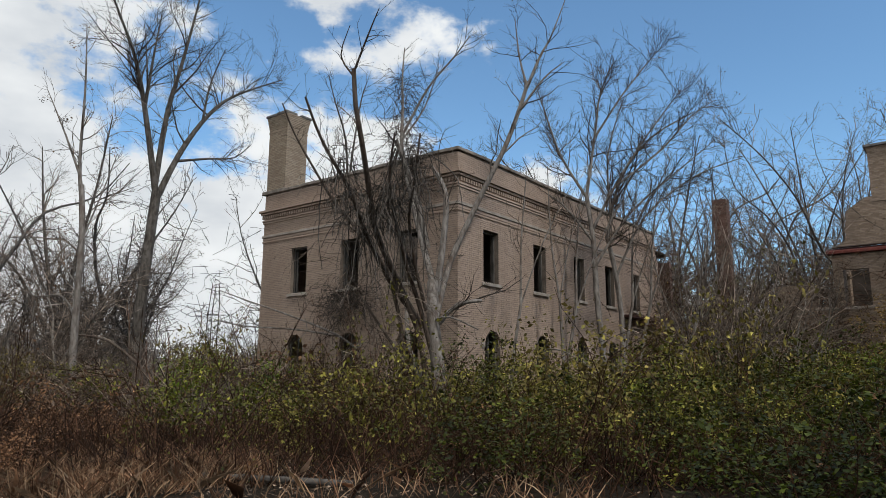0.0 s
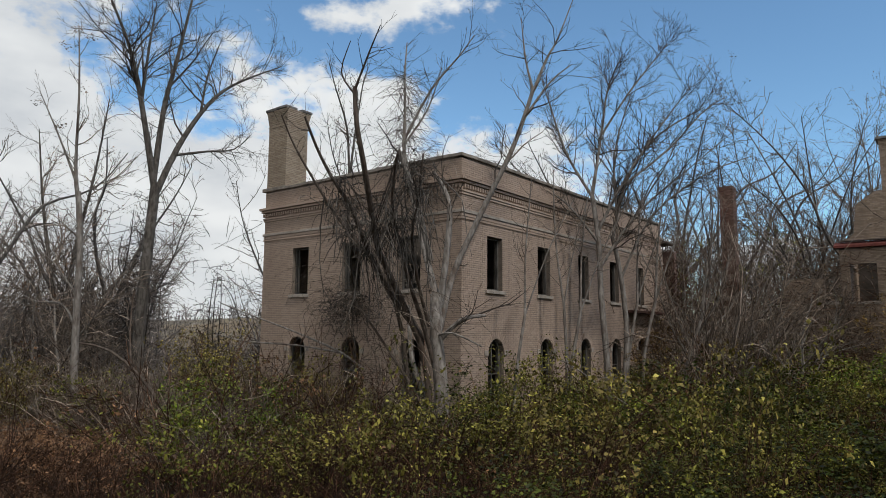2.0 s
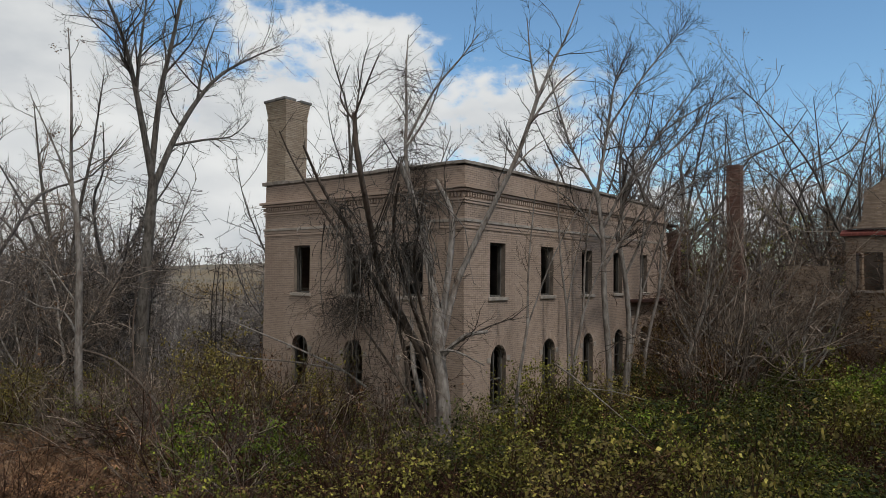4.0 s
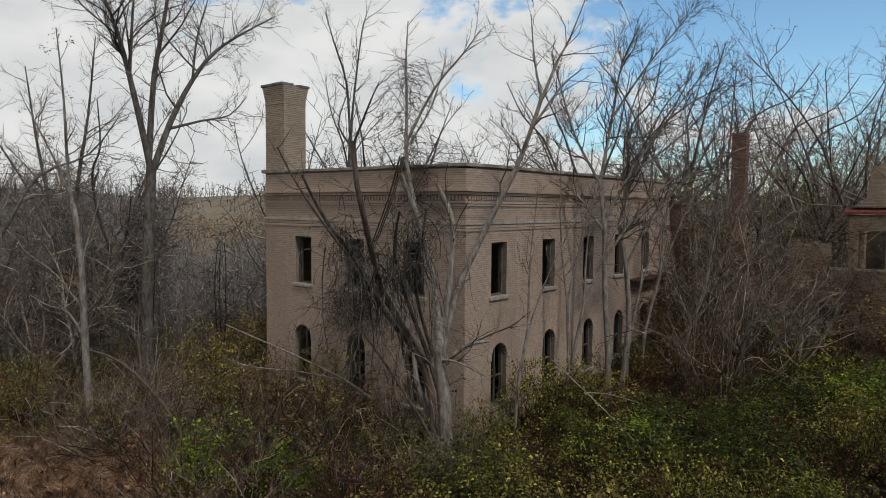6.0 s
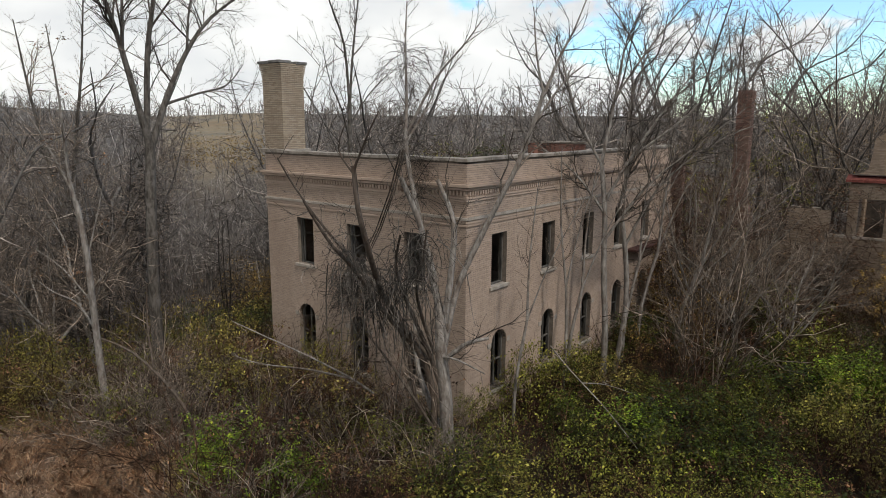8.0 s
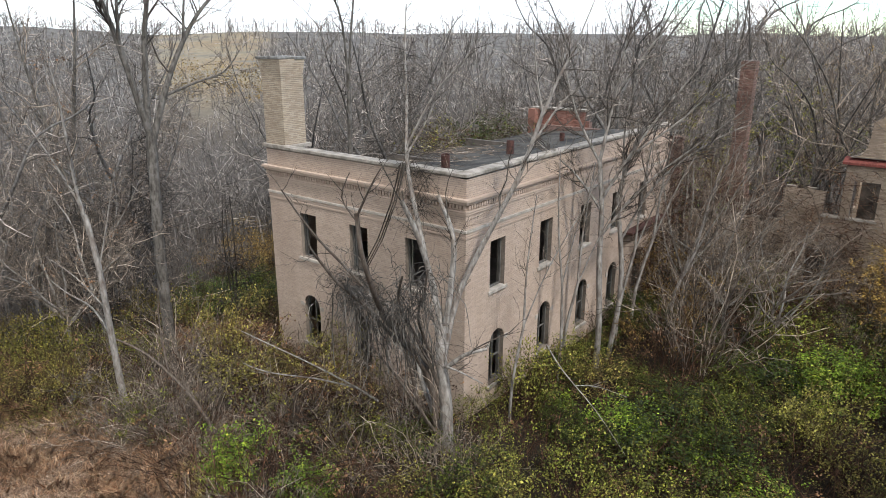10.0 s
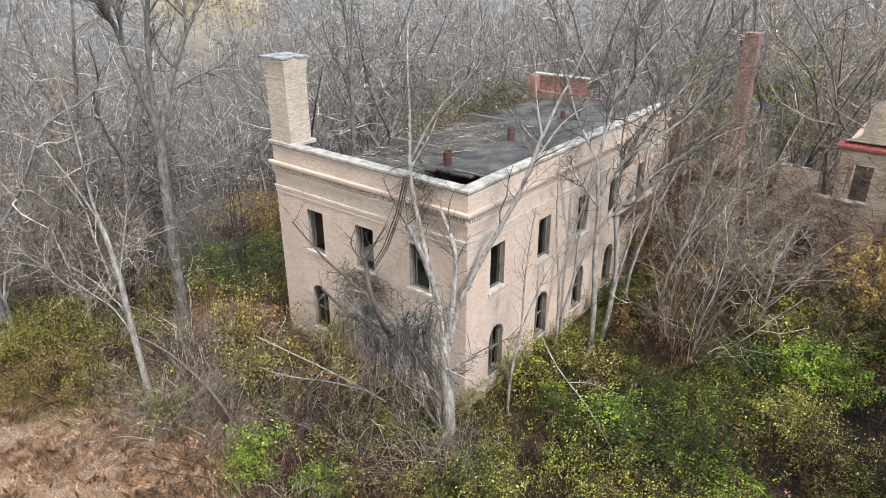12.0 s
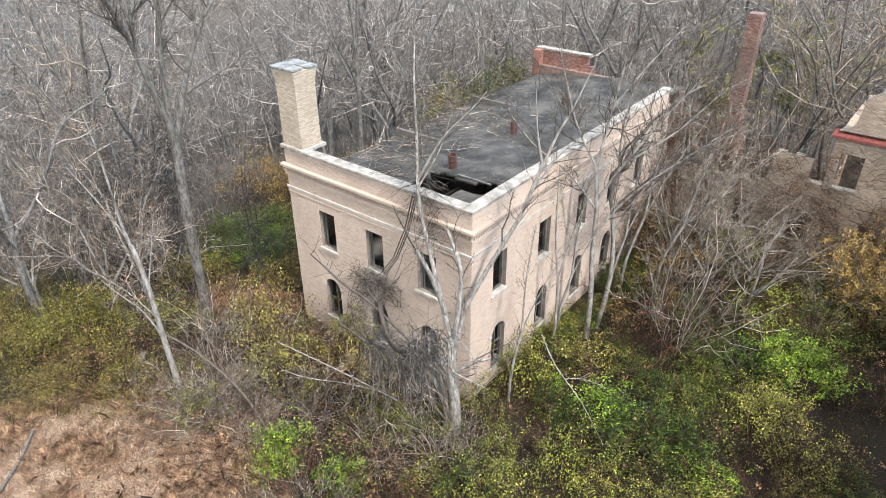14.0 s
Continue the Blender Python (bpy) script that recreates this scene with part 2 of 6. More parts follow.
def mat_ground():
    n = Nodes("leaf_litter", 0.97, spec=0.1)
    # near-black outside the clearing: shade between the shrubs is put into the colour
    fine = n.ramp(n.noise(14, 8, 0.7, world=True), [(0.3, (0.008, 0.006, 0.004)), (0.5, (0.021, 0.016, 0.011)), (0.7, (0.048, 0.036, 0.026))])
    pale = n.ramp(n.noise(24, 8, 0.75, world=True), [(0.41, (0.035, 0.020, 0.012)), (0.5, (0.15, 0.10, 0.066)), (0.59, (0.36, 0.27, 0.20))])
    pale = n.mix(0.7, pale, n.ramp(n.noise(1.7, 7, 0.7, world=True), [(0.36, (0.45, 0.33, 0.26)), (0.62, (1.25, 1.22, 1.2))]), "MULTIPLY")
    spotd = n.nt.nodes.new("ShaderNodeVectorMath")
    spotd.operation = "DISTANCE"
    n.link(n.where, spotd.inputs[0])
    spotd.inputs[1].default_value = (-8.6, -11.6, 0)
    open_ = n.nt.nodes.new("ShaderNodeMath")
    open_.operation = "MULTIPLY_ADD"
    n.link(n.noise(0.5, 6, 0.65, world=True), open_.inputs[0])
    open_.inputs[1].default_value = 7.0
    n.link(spotd.outputs["Value"], open_.inputs[2])
    edge = n.nt.nodes.new("ShaderNodeMapRange")
    edge.interpolation_type = "SMOOTHSTEP"
    n.link(open_.outputs[0], edge.inputs[0])
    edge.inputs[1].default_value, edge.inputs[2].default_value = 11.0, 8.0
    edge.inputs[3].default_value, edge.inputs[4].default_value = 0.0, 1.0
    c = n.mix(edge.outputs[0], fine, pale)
    far = n.ramp(n.noise(0.012, 5, 0.6, world=True), [(0.35, (0.12, 0.106, 0.092)), (0.46, (0.205, 0.172, 0.125)), (0.56, (0.20, 0.15, 0.095)), (0.66, (0.13, 0.118, 0.104))])
    far = n.mix(0.6, far, n.ramp(n.noise(0.25, 6, 0.7, world=True), [(0.35, 0.45), (0.65, 1.15)]), "MULTIPLY")
    grey = n.ramp(n.noise(0.03, 6, 0.65, world=True), [(0.35, (0.075, 0.068, 0.064)), (0.65, (0.15, 0.135, 0.122))])
    grey = n.mix(0.75, grey, n.ramp(n.noise(0.16, 8, 0.75, (1, 1, 1), world=True), [(0.38, 0.35), (0.62, 1.35)]), "MULTIPLY")
    xyz = n.nt.nodes.new("ShaderNodeSeparateXYZ")
    n.link(n.where, xyz.inputs[0])

    def calc(op, p, q):
        m = n.nt.nodes.new("ShaderNodeMath")
        m.operation = op
        for k, v in enumerate((p, q)):
            if isinstance(v, float):
                m.inputs[k].default_value = v
            else:
                n.link(v, m.inputs[k])
        return m.outputs[0]

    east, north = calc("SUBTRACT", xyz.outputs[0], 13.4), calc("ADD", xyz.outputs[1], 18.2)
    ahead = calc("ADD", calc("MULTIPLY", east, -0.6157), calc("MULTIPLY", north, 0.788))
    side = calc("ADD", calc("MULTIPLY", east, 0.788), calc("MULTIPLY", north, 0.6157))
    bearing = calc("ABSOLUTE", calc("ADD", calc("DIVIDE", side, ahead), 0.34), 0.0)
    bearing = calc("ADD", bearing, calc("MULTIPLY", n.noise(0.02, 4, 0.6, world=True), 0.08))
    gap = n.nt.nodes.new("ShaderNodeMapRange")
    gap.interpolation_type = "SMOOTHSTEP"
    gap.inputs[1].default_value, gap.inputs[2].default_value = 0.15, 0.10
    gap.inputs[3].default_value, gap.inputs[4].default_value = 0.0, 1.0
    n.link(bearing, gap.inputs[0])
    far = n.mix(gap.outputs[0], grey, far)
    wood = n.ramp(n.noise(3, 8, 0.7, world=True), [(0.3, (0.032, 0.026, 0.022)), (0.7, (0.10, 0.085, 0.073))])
    length = n.nt.nodes.new("ShaderNodeVectorMath")
    length.operation = "LENGTH"
    n.link(n.where, length.inputs[0])
    away = n.nt.nodes.new("ShaderNodeMapRange")
    away.inputs[1].default_value, away.inputs[2].default_value = 110, 260
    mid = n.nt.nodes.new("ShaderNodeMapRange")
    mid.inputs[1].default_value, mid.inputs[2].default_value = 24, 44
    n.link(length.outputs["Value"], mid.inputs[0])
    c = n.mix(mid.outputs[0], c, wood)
    n.link(length.outputs["Value"], away.inputs[0])
    n.bump(n.noise(20, 6, 0.7, world=True), 0.8, 0.05)
    return n.color(n.mix(away.outputs[0], c, far))


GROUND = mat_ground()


# ---------------------------------------------------------------- mesh helpers
class Geo:
    """Collects faces for one mesh."""

    def __init__(self):
        self.v, self.f = [], []

    def quad(self, *pts):
        i = len(self.v)
        self.v += [tuple(p) for p in pts]
        self.f.append(tuple(range(i, i + len(pts))))

    def box(self, x0, y0, z0, x1, y1, z1):
        i = len(self.v)
        self.v += [(x0, y0, z0), (x1, y0, z0), (x1, y1, z0), (x0, y1, z0), (x0, y0, z1), (x1, y0, z1), (x1, y1, z1), (x0, y1, z1)]
        self.f += [(i, i + 3, i + 2, i + 1), (i + 4, i + 5, i + 6, i + 7), (i, i + 1, i + 5, i + 4), (i + 1, i + 2, i + 6, i + 5), (i + 2, i + 3, i + 7, i + 6), (i + 3, i, i + 4, i + 7)]
        return self

    def hexa(self, low, high):
        """A block between two quads, each listed anticlockwise seen from above."""
        i = len(self.v)
        self.v += [tuple(p) for p in low] + [tuple(p) for p in high]
        n = len(low)
        self.f.append(tuple(range(i + n - 1, i - 1, -1)))
        self.f.append(tuple(range(i + n, i + 2 * n)))
        for k in range(n):
            j = (k + 1) % n
            self.f.append((i + k, i + j, i + n + j, i + n + k))
        return self

    def map(self, fn):
        self.v = [fn(*p) for p in self.v]
        return self


def mesh_of(name, v, f, mat, smooth=False):
    me = bpy.data.meshes.new(name)
    if isinstance(v, np.ndarray):
        n, k = f.shape
        me.vertices.add(len(v))
        me.vertices.foreach_set("co", v.astype(np.float32).ravel())
        me.loops.add(n * k)
        me.loops.foreach_set("vertex_index", f.astype(np.int32).ravel())
        me.polygons.add(n)
        me.polygons.foreach_set("loop_start", np.arange(0, n * k, k, dtype=np.int32))
        me.update(calc_edges=True)
        if smooth:
            me.polygons.foreach_set("use_smooth", np.ones(n, dtype=bool))
    else:
        me.from_pydata(v, [], f)
        me.update()
        if smooth:
            me.polygons.foreach_set("use_smooth", [True] * len(f))
    me.materials.append(mat)
    return me


def put(name, me, parent=None, label="", at=None):
    ob = new(name, me)
    ob.parent = parent
    if at is not None:
        ob.matrix_basis = at
    return tagged(ob, label)


def part(name, geo, mat, parent=None, label="", smooth=False, bevel=0.0):
    me = mesh_of(name, geo.v, geo.f, mat, smooth)
    if bevel:
        bm = bmesh.new()
        bm.from_mesh(me)
        bmesh.ops.bevel(bm, geom=bm.edges[:], offset=bevel, segments=1, affect="EDGES", clamp_overlap=True)
        bm.to_mesh(me)
        bm.free()
    return put(name, me, parent, label)


def root(name, label, category, at=(0, 0, 0), group="", kind=""):
    ob = tagged(new(name), label, category, group, kind)
    ob.location = at
    ob.empty_display_size = 0.2
    return ob


# ---------------------------------------------------------------- ground
def lift(x, y):
    """Height of the ground: level by the building, falling away to the west."""
    d = max(0.0, -x - 12.5 + 0.12 * y)
    h = -6.0 * (1 - math.exp(-d / 16.0)) * (1 if d > 0 else 0)
    r = math.hypot(x, y)
    h += 0.12 * noise.noise((x * 0.25, y * 0.25, 0.0)) * min(1.0, r / 6)
    if r > 260:
        k = min(1.0, (r - 260) / 500)
        h += k * k * (22 + 16 * noise.noise((x * 0.004, y * 0.004, 3.0)))
    return h


def build_ground():
    rings = [0.0]
    step = 0.7
    while rings[-1] < 3200:
        rings.append(rings[-1] + step)
        if rings[-1] > 30:
            step *= 1.13
    seg = 120
    cx, cy = 0.0, 0.0
    v, f = [(cx, cy, lift(cx, cy))], []
    for r in rings[1:]:
        for k in range(seg):
            a = 2 * math.pi * k / seg
            x, y = cx + r * math.cos(a), cy + r * math.sin(a)
            v.append((x, y, lift(x, y)))
    for k in range(seg):
        f.append((0, 1 + k, 1 + (k + 1) % seg))
    for i in range(len(rings) - 2):
        a, b = 1 + i * seg, 1 + (i + 1) * seg
        for k in range(seg):
            j = (k + 1) % seg
            f.append((a + k, b + k, b + j, a + j))
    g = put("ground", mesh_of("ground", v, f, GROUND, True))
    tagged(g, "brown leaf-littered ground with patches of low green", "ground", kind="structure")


build_ground()


# ---------------------------------------------------------------- the brick building
COURSE, LONG = 0.075, 0.225


class Opening:
    def __init__(self, u0, u1, z0, z1, arch=False):
        self.u0, self.u1, self.z0, self.z1, self.arch = u0, u1, z0, z1, arch
        self.rad = (u1 - u0) / 2
        self.spring = z1 - self.rad if arch else z1

    def span(self, z):
        if z < self.z0 or z > self.z1:
            return None
        if z <= self.spring:
            return self.u0, self.u1
        h = math.sqrt(max(0.0, self.rad ** 2 - (z - self.spring) ** 2))
        c = (self.u0 + self.u1) / 2
        return c - h, c + h


def solid(u0, u1, z, openings):
    cuts = sorted(s for s in (o.span(z) for o in openings) if s and s[1] - s[0] > 0.01)
    out, at = [], u0
    for a, b in cuts:
        if a > at:
            out.append((at, min(a, u1)))
        at = max(at, b)
    if at < u1:
        out.append((at, u1))
    return out


def wall(parent, name, place, u0, u1, z0, z1, openings, mat, one, mortar, thick=0.36, top=None, single=None, rng=None, plain=False):
    """A brick wall. place(u, d, z) turns along, outward and up into the world. top(u): ragged top, single(u, z): bricks that are objects."""
    rng = rng or random.Random(5)
    levels = {z0, z1}
    for o in openings:
        levels |= {max(z0, o.z0), min(z1, o.z1), o.spring}
        if o.arch:
            levels |= {o.spring + o.rad * k / 10 for k in range(1, 10)}
    zs = sorted(z for z in levels if z0 <= z <= z1)
    core = Geo()
    if top is None:
        for a, b in zip(zs, zs[1:]):
            for s, e in solid(u0, u1, (a + b) / 2, openings):
                core.box(s, -thick, a, e, 0, b)
    else:
        z = z0
        while z < z1 - 1e-6:
            b = min(z + COURSE * 2, z1)
            for s, e in solid(u0, u1, (z + b) / 2, openings):
                k, at = max(1, int((e - s) / 0.45)), s
                for i in range(k):
                    en = s + (e - s) * (i + 1) / k
                    if top((at + en) / 2) > b:
                        core.box(at, -thick, z, en, 0, b)
                    at = en
            z = b
    core.map(lambda u, d, z: place(u, d, z))
    w = part(name, core, mortar, parent)
    g, singles = Geo(), []
    n = 0 if plain else int((z1 - z0) / COURSE + 1e-6)
    for c in range(n):
        za, zb = z0 + c * COURSE + 0.006, z0 + (c + 1) * COURSE - 0.006
        for s, e in solid(u0, u1, (za + zb) / 2, openings):
            u = math.floor(s / LONG) * LONG - (LONG / 2 if c % 2 else 0)
            while u < e:
                a, b = max(u + 0.005, s), min(u + LONG - 0.005, e)
                u += LONG
                if b - a < 0.03 or (top and top((a + b) / 2) < zb + 0.03 * rng.random()):
                    continue
                d = 0.010 + 0.006 * rng.random()
                if rng.random() < 0.004:
                    d = 0.003
                if single and abs(b - a - LONG + 0.01) < 1e-4 and single((a + b) / 2, zb) and len(singles) < 300:
                    singles.append((a, za, d))
                    continue
                i = len(g.v)
                g.v += [place(*p) for p in ((a, 0, za), (b, 0, za), (b, 0, zb), (a, 0, zb), (a, d, za), (b, d, za), (b, d, zb), (a, d, zb))]
                g.f += [(i + 4, i + 5, i + 6, i + 7), (i, i + 1, i + 5, i + 4), (i + 1, i + 2, i + 6, i + 5), (i + 2, i + 3, i + 7, i + 6), (i + 3, i, i + 4, i + 7)]
    if not plain:
        rest = part("brickwork", g, mat, w)
        rest["kind"] = "stuff"
    return w, singles


def single_bricks(w, singles, place, one):
    """The nearest bricks, each an object on one shared mesh."""
    o = Vector(place(0, 0, 0))
    b = Geo().box(0, 0, 0, LONG - 0.01, 0.02, COURSE - 0.012)
    b.map(lambda u, d, z: tuple(Vector(place(u, d - 0.006, z)) - o))
    me = mesh_of("brick", b.v, b.f, one)
    for a, za, d in singles:
        put("brick", me, w, at=Matrix.Translation(Vector(place(a, d - 0.014, za))))


def ring_of(o, place, mat, parent, width=0.24, proud=0.03, name="arch"):
    """A rowlock arch of wedge bricks."""
    c, n = (o.u0 + o.u1) / 2, 17
    for k in range(n):
        a0, a1 = math.pi * (k + 0.06) / n, math.pi * (k + 0.94) / n
        p = [(c + r * math.cos(a), d, o.spring + r * math.sin(a)) for d in (-0.12, proud) for r, a in ((o.rad, a0), (o.rad + width, a0), (o.rad + width, a1), (o.rad, a1))]
        part("arch_brick", Geo().hexa([place(*q) for q in p[:4]], [place(*q) for q in p[4:]]), mat, parent)


WEST, NORTH, EAST_END = -10.65, 22.3, 19.2
Z_TOP = 9.36


def face_a(u, d, z):  # south wall: u runs east along x, outward is -y
    return (u, -d, z)


def face_b(u, d, z):  # east wall: u runs north along y, outward is +x
    return (d, u, z)


UP, DOWN = (4.83, 6.76), (0.85, 3.12)
A_UP = [-8.22, -5.25, -2.28]
A_DOWN = [-8.26, -5.18, -2.22]
B_UP = [2.03, 5.6, 9.12, 12.38, 15.6]
B_DOWN = [2.1, 5.72, 9.2, 12.45, 15.6, 18.0]


def build_window(bld, o, place, arched):
    """Sill, weathered frame and what is left of the sashes in an opening."""
    w = root("window", "", "")
    w.parent = bld
    s = Geo().box(o.u0 - 0.12, -0.2, o.z0 - 0.13, o.u1 + 0.12, 0.09, o.z0 - 0.005).map(place)
    part("sill", s, STONE, w, "pale stone sill", bevel=0.01)
    f = Geo()
    t, d0, d1 = 0.07, -0.27, -0.17
    top = o.spring
    f.box(o.u0, d0, o.z0, o.u0 + t, d1, top).box(o.u1 - t, d0, o.z0, o.u1, d1, top).box(o.u0 + t, d0, o.z0, o.u1 - t, d1, o.z0 + 0.06)
    if not arched:
        f.box(o.u0 + t, d0, o.z1 - 0.08, o.u1 - t, d1, o.z1)
    else:
        c, n = (o.u0 + o.u1) / 2, 12
        for k in range(n):
            a0, a1 = math.pi * k / n, math.pi * (k + 1) / n
            p = [(c + r * math.cos(a), d, o.spring + r * math.sin(a)) for d in (d0, d1) for r, a in ((o.rad - t, a0), (o.rad, a0), (o.rad, a1), (o.rad - t, a1))]
            f.hexa(p[:4], p[4:])
    part("window_frame", f.map(place), WOOD, w, "weathered grey wooden frame")
    m = Geo()
    if arched:
        c = (o.u0 + o.u1) / 2
        m.box(c - 0.03, d0 + 0.02, o.z0 + 0.06, c + 0.03, d1 - 0.02, o.z1 - 0.08).box(o.u0 + t, d0 + 0.02, o.z0 + 1.0, o.u1 - t, d1 - 0.025, o.z0 + 1.05)
        im = [Geo().box(a, -0.1, o.spring - 0.09, a + 0.22, 0.05, o.spring + 0.09).map(place) for a in (o.u0 - 0.24, o.u1 + 0.02)]
        for g in im:
            part("impost", g, STONE, w, "pale stone impost block", bevel=0.008)
    else:
        m.box(o.u0 + 0.16, d0 + 0.02, o.z0 + 0.06, o.u0 + 0.20, d1 - 0.02, o.z1 - 0.08)
    part("mullion", m.map(place), WOOD, w)
    return w


def build_main():
    bld = root("abandoned_building", "derelict two-storey buff brick building with empty windows", "building")
    up_a = [Opening(c - 0.5, c + 0.5, *UP) for c in A_UP]
    dn_a = [Opening(c - 0.5, c + 0.5, *DOWN, True) for c in A_DOWN]
    up_b = [Opening(c - 0.5, c + 0.5, *UP) for c in B_UP]
    dn_b = [Opening(c - 0.5, c + 0.5, *DOWN, True) for c in B_DOWN]

    def ragged(u):
        if u < 18.4:
            return 99
        return 9.3 - (u - 18.4) * 3.2 + 0.5 * noise.noise((u * 3, 0, 0))

    wa, sa = wall(bld, "wall", face_a, WEST, 0, -0.3, Z_TOP, up_a + dn_a, BUFF, BUFF_ONE, MORTAR, single=lambda u, z: u > -1.7 and 3.4 < z < 6.2)
    wb, sb = wall(bld, "wall", face_b, 0.0, 20.4, -0.3, Z_TOP, up_b + dn_b, BUFF, BUFF_ONE, MORTAR, top=ragged, single=lambda u, z: u < 1.5 and 3.4 < z < 6.2)
    # west and north walls, plain
    ww, _ = wall(bld, "wall", lambda u, d, z: (WEST - d, u, z), 0.0, NORTH, -6.0, 7.6, [], BUFF, BUFF_ONE, PLAINBRICK, plain=True)
    wn, _ = wall(bld, "wall", lambda u, d, z: (u, NORTH + d, z), WEST, -0.36, -2.0, 8.3, [], RED, BUFF_ONE, MORTAR_RED, plain=True)
    for o in up_a:
        build_window(bld, o, face_a, False)
    for o in dn_a:
        build_window(bld, o, face_a, True)
        ring_of(o, face_a, BUFF_ONE, bld)
    for o in up_b:
        build_window(bld, o, face_b, False)
    for o in dn_b[:5]:
        build_window(bld, o, face_b, True)
        ring_of(o, face_b, BUFF_ONE, bld)

    # mouldings that run round the corner: (z0, z1, proud)
    def band(name, z0, z1, proud, mat, end=18.6, label="", step=None):
        ga, gb = Geo(), Geo()
        ga.box(WEST - proud, -0.03, z0, proud, proud, z1).map(face_a)
        part(name, ga, mat, bld, label, bevel=0.006)
        u = 0.032
        while u < end:
            e = min(u + (step or end), end)
            gb.box(u, -0.03, z0, e - (0.004 if step else 0), proud, z1)
            u = e
        part(name, gb.map(face_b), mat, bld, label)

    band("string_course", 7.40, 7.50, 0.07, STONE, label="pale projecting string course")
    band("string_course", 7.18, 7.25, 0.045, BUFF_ONE)
    band("string_course", 7.28, 7.38, 0.035, BUFF_ONE)
    band("cornice", 8.03, 8.10, 0.05, BUFF_ONE)
    band("cornice", 8.12, 8.19, 0.075, BUFF_ONE)
    band("cornice", 8.42, 8.50, 0.13, BUFF_ONE)
    band("cornice", 8.52, 8.62, 0.20, BUFF_ONE, label="corbelled brick cornice")
    for place, u0, u1 in ((face_a, WEST - 0.05, 0.1), (face_b, 0.06, 18.5)):
        dent = Geo().box(0, -0.02, 8.24, 0.075, 0.10, 8.38)
        o = Vector(place(0, 0, 0))
        me = mesh_of("dentil", [tuple(Vector(place(*p)) - o) for p in dent.v], dent.f, BUFF_ONE)
        u = u0
        while u < u1:
            put("dentil", me, bld, at=Matrix.Translation(Vector(place(u, 0, 0)) - o))
            u += 0.15

    # coping stones on the parapet
    rng = random.Random(3)
    for place, u0, u1, first in ((face_a, WEST - 0.08, 0.08, True), (face_b, 0.40, 18.7, False)):
        u = u0
        while u < u1 - 0.05:
            e = min(u + 0.75 + 0.2 * rng.random(), u1)
            dz = rng.uniform(-0.012, 0.012)
            g = Geo().box(u + 0.006, -0.46, Z_TOP + dz, e - 0.006, 0.085, Z_TOP + 0.115 + dz).map(place)
            part("coping_stone", g, COPING, bld, bevel=0.012)
            u = e
    # inner faces of the parapet, and floors and partitions added to keep the openings dark
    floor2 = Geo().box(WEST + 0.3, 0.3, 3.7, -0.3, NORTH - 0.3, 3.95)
    part("floor", floor2, PLASTER_UNLIT, bld, "dark upper floor")
    part("floor", Geo().box(WEST + 0.3, 0.3, -0.05, -0.3, NORTH - 0.3, 0.12), PLASTER_UNLIT, bld)
    part("partition", Geo().box(-4.6, 0.4, 0.12, -4.4, NORTH - 0.4, 7.2), PLASTER_UNLIT, bld)
    part("partition", Geo().box(WEST + 0.3, 7.2, 0.12, -0.37, 7.4, 8.2), PLASTER_UNLIT, bld)
    part("partition", Geo().box(WEST + 0.3, 14.0, 0.12, -0.37, 14.2, 8.2), PLASTER_UNLIT, bld)

    # sagging tar roof with the collapsed corner left open
    def roof_z(x, y):
        k = max(0.0, -x - 0.36) / 10.3
        return 8.72 - 1.0 * k ** 1.4 + 0.10 * noise.noise((x * 0.5, y * 0.5, 0)) + 0.03 * noise.noise((x * 2, y * 2, 4))

    nx, ny = 44, 88
    xs = [WEST + 0.30 + (-0.36 - WEST - 0.30) * i / nx for i in range(nx + 1)]
    ys = [0.36 + (NORTH - 0.5 - 0.36) * j / ny for j in range(ny + 1)]
    v = [(x, y, roof_z(x, y)) for y in ys for x in xs]
    f = []
    for j in range(ny):
        for i in range(nx):
            x, y = (xs[i] + xs[i + 1]) / 2, (ys[j] + ys[j + 1]) / 2
            edge = 3.7 + 0.5 * noise.noise((x * 0.8, 3, 0)) + 0.25 * noise.noise((x * 3, 8, 0))
            if x > -4.9 + 0.5 * noise.noise((y * 2, 0, 7)) and y < edge:
                continue
            a = j * (nx + 1) + i
            f.append((a, a + 1, a + nx + 2, a + nx + 1))
    roof = put("roof", mesh_of("roof", v, f, TAR, True), bld, "grey tar roof, sagging, collapsed at one corner")
    sol = roof.modifiers.new("thick", "SOLIDIFY")
    sol.thickness = 0.14
    # the fallen sheet in the corner, and loose planks
    v, f = [], []
    for j in range(9):
        for i in range(13):
            x, y = -3.1 + 2.72 * i / 12, 0.38 + 3.0 * j / 8
            v.append((x, y, 8.32 + 0.08 * (x + 3.0) - 0.05 * y + 0.10 * noise.noise((x * 1.5, y * 1.5, 2))))
    for j in range(8):
        for i in range(12):
            a = j * 13 + i
            f.append((a, a + 1, a + 14, a + 13))
    part_me = mesh_of("fallen_roofing", v, f, TAR, True)
    put("fallen_roofing", part_me, bld, "slumped sheet of dark roofing")
    for x, y, z, L, a, tl in ((-3.5, 3.72, 8.62, 1.75, 1, 0), (-2.3, 2.6, 7.9, 1.6, -35, -14), (-3.6, 1.5, 8.0, 1.2, 20, 10)):
        b = Geo().box(0, -0.05, 0, L, 0.05, 0.05)
        pl = part("roof_plank", b, WOOD, None)
        pl.parent = bld
        pl.matrix_basis = pose(x, y, z, 0, -tl, a)
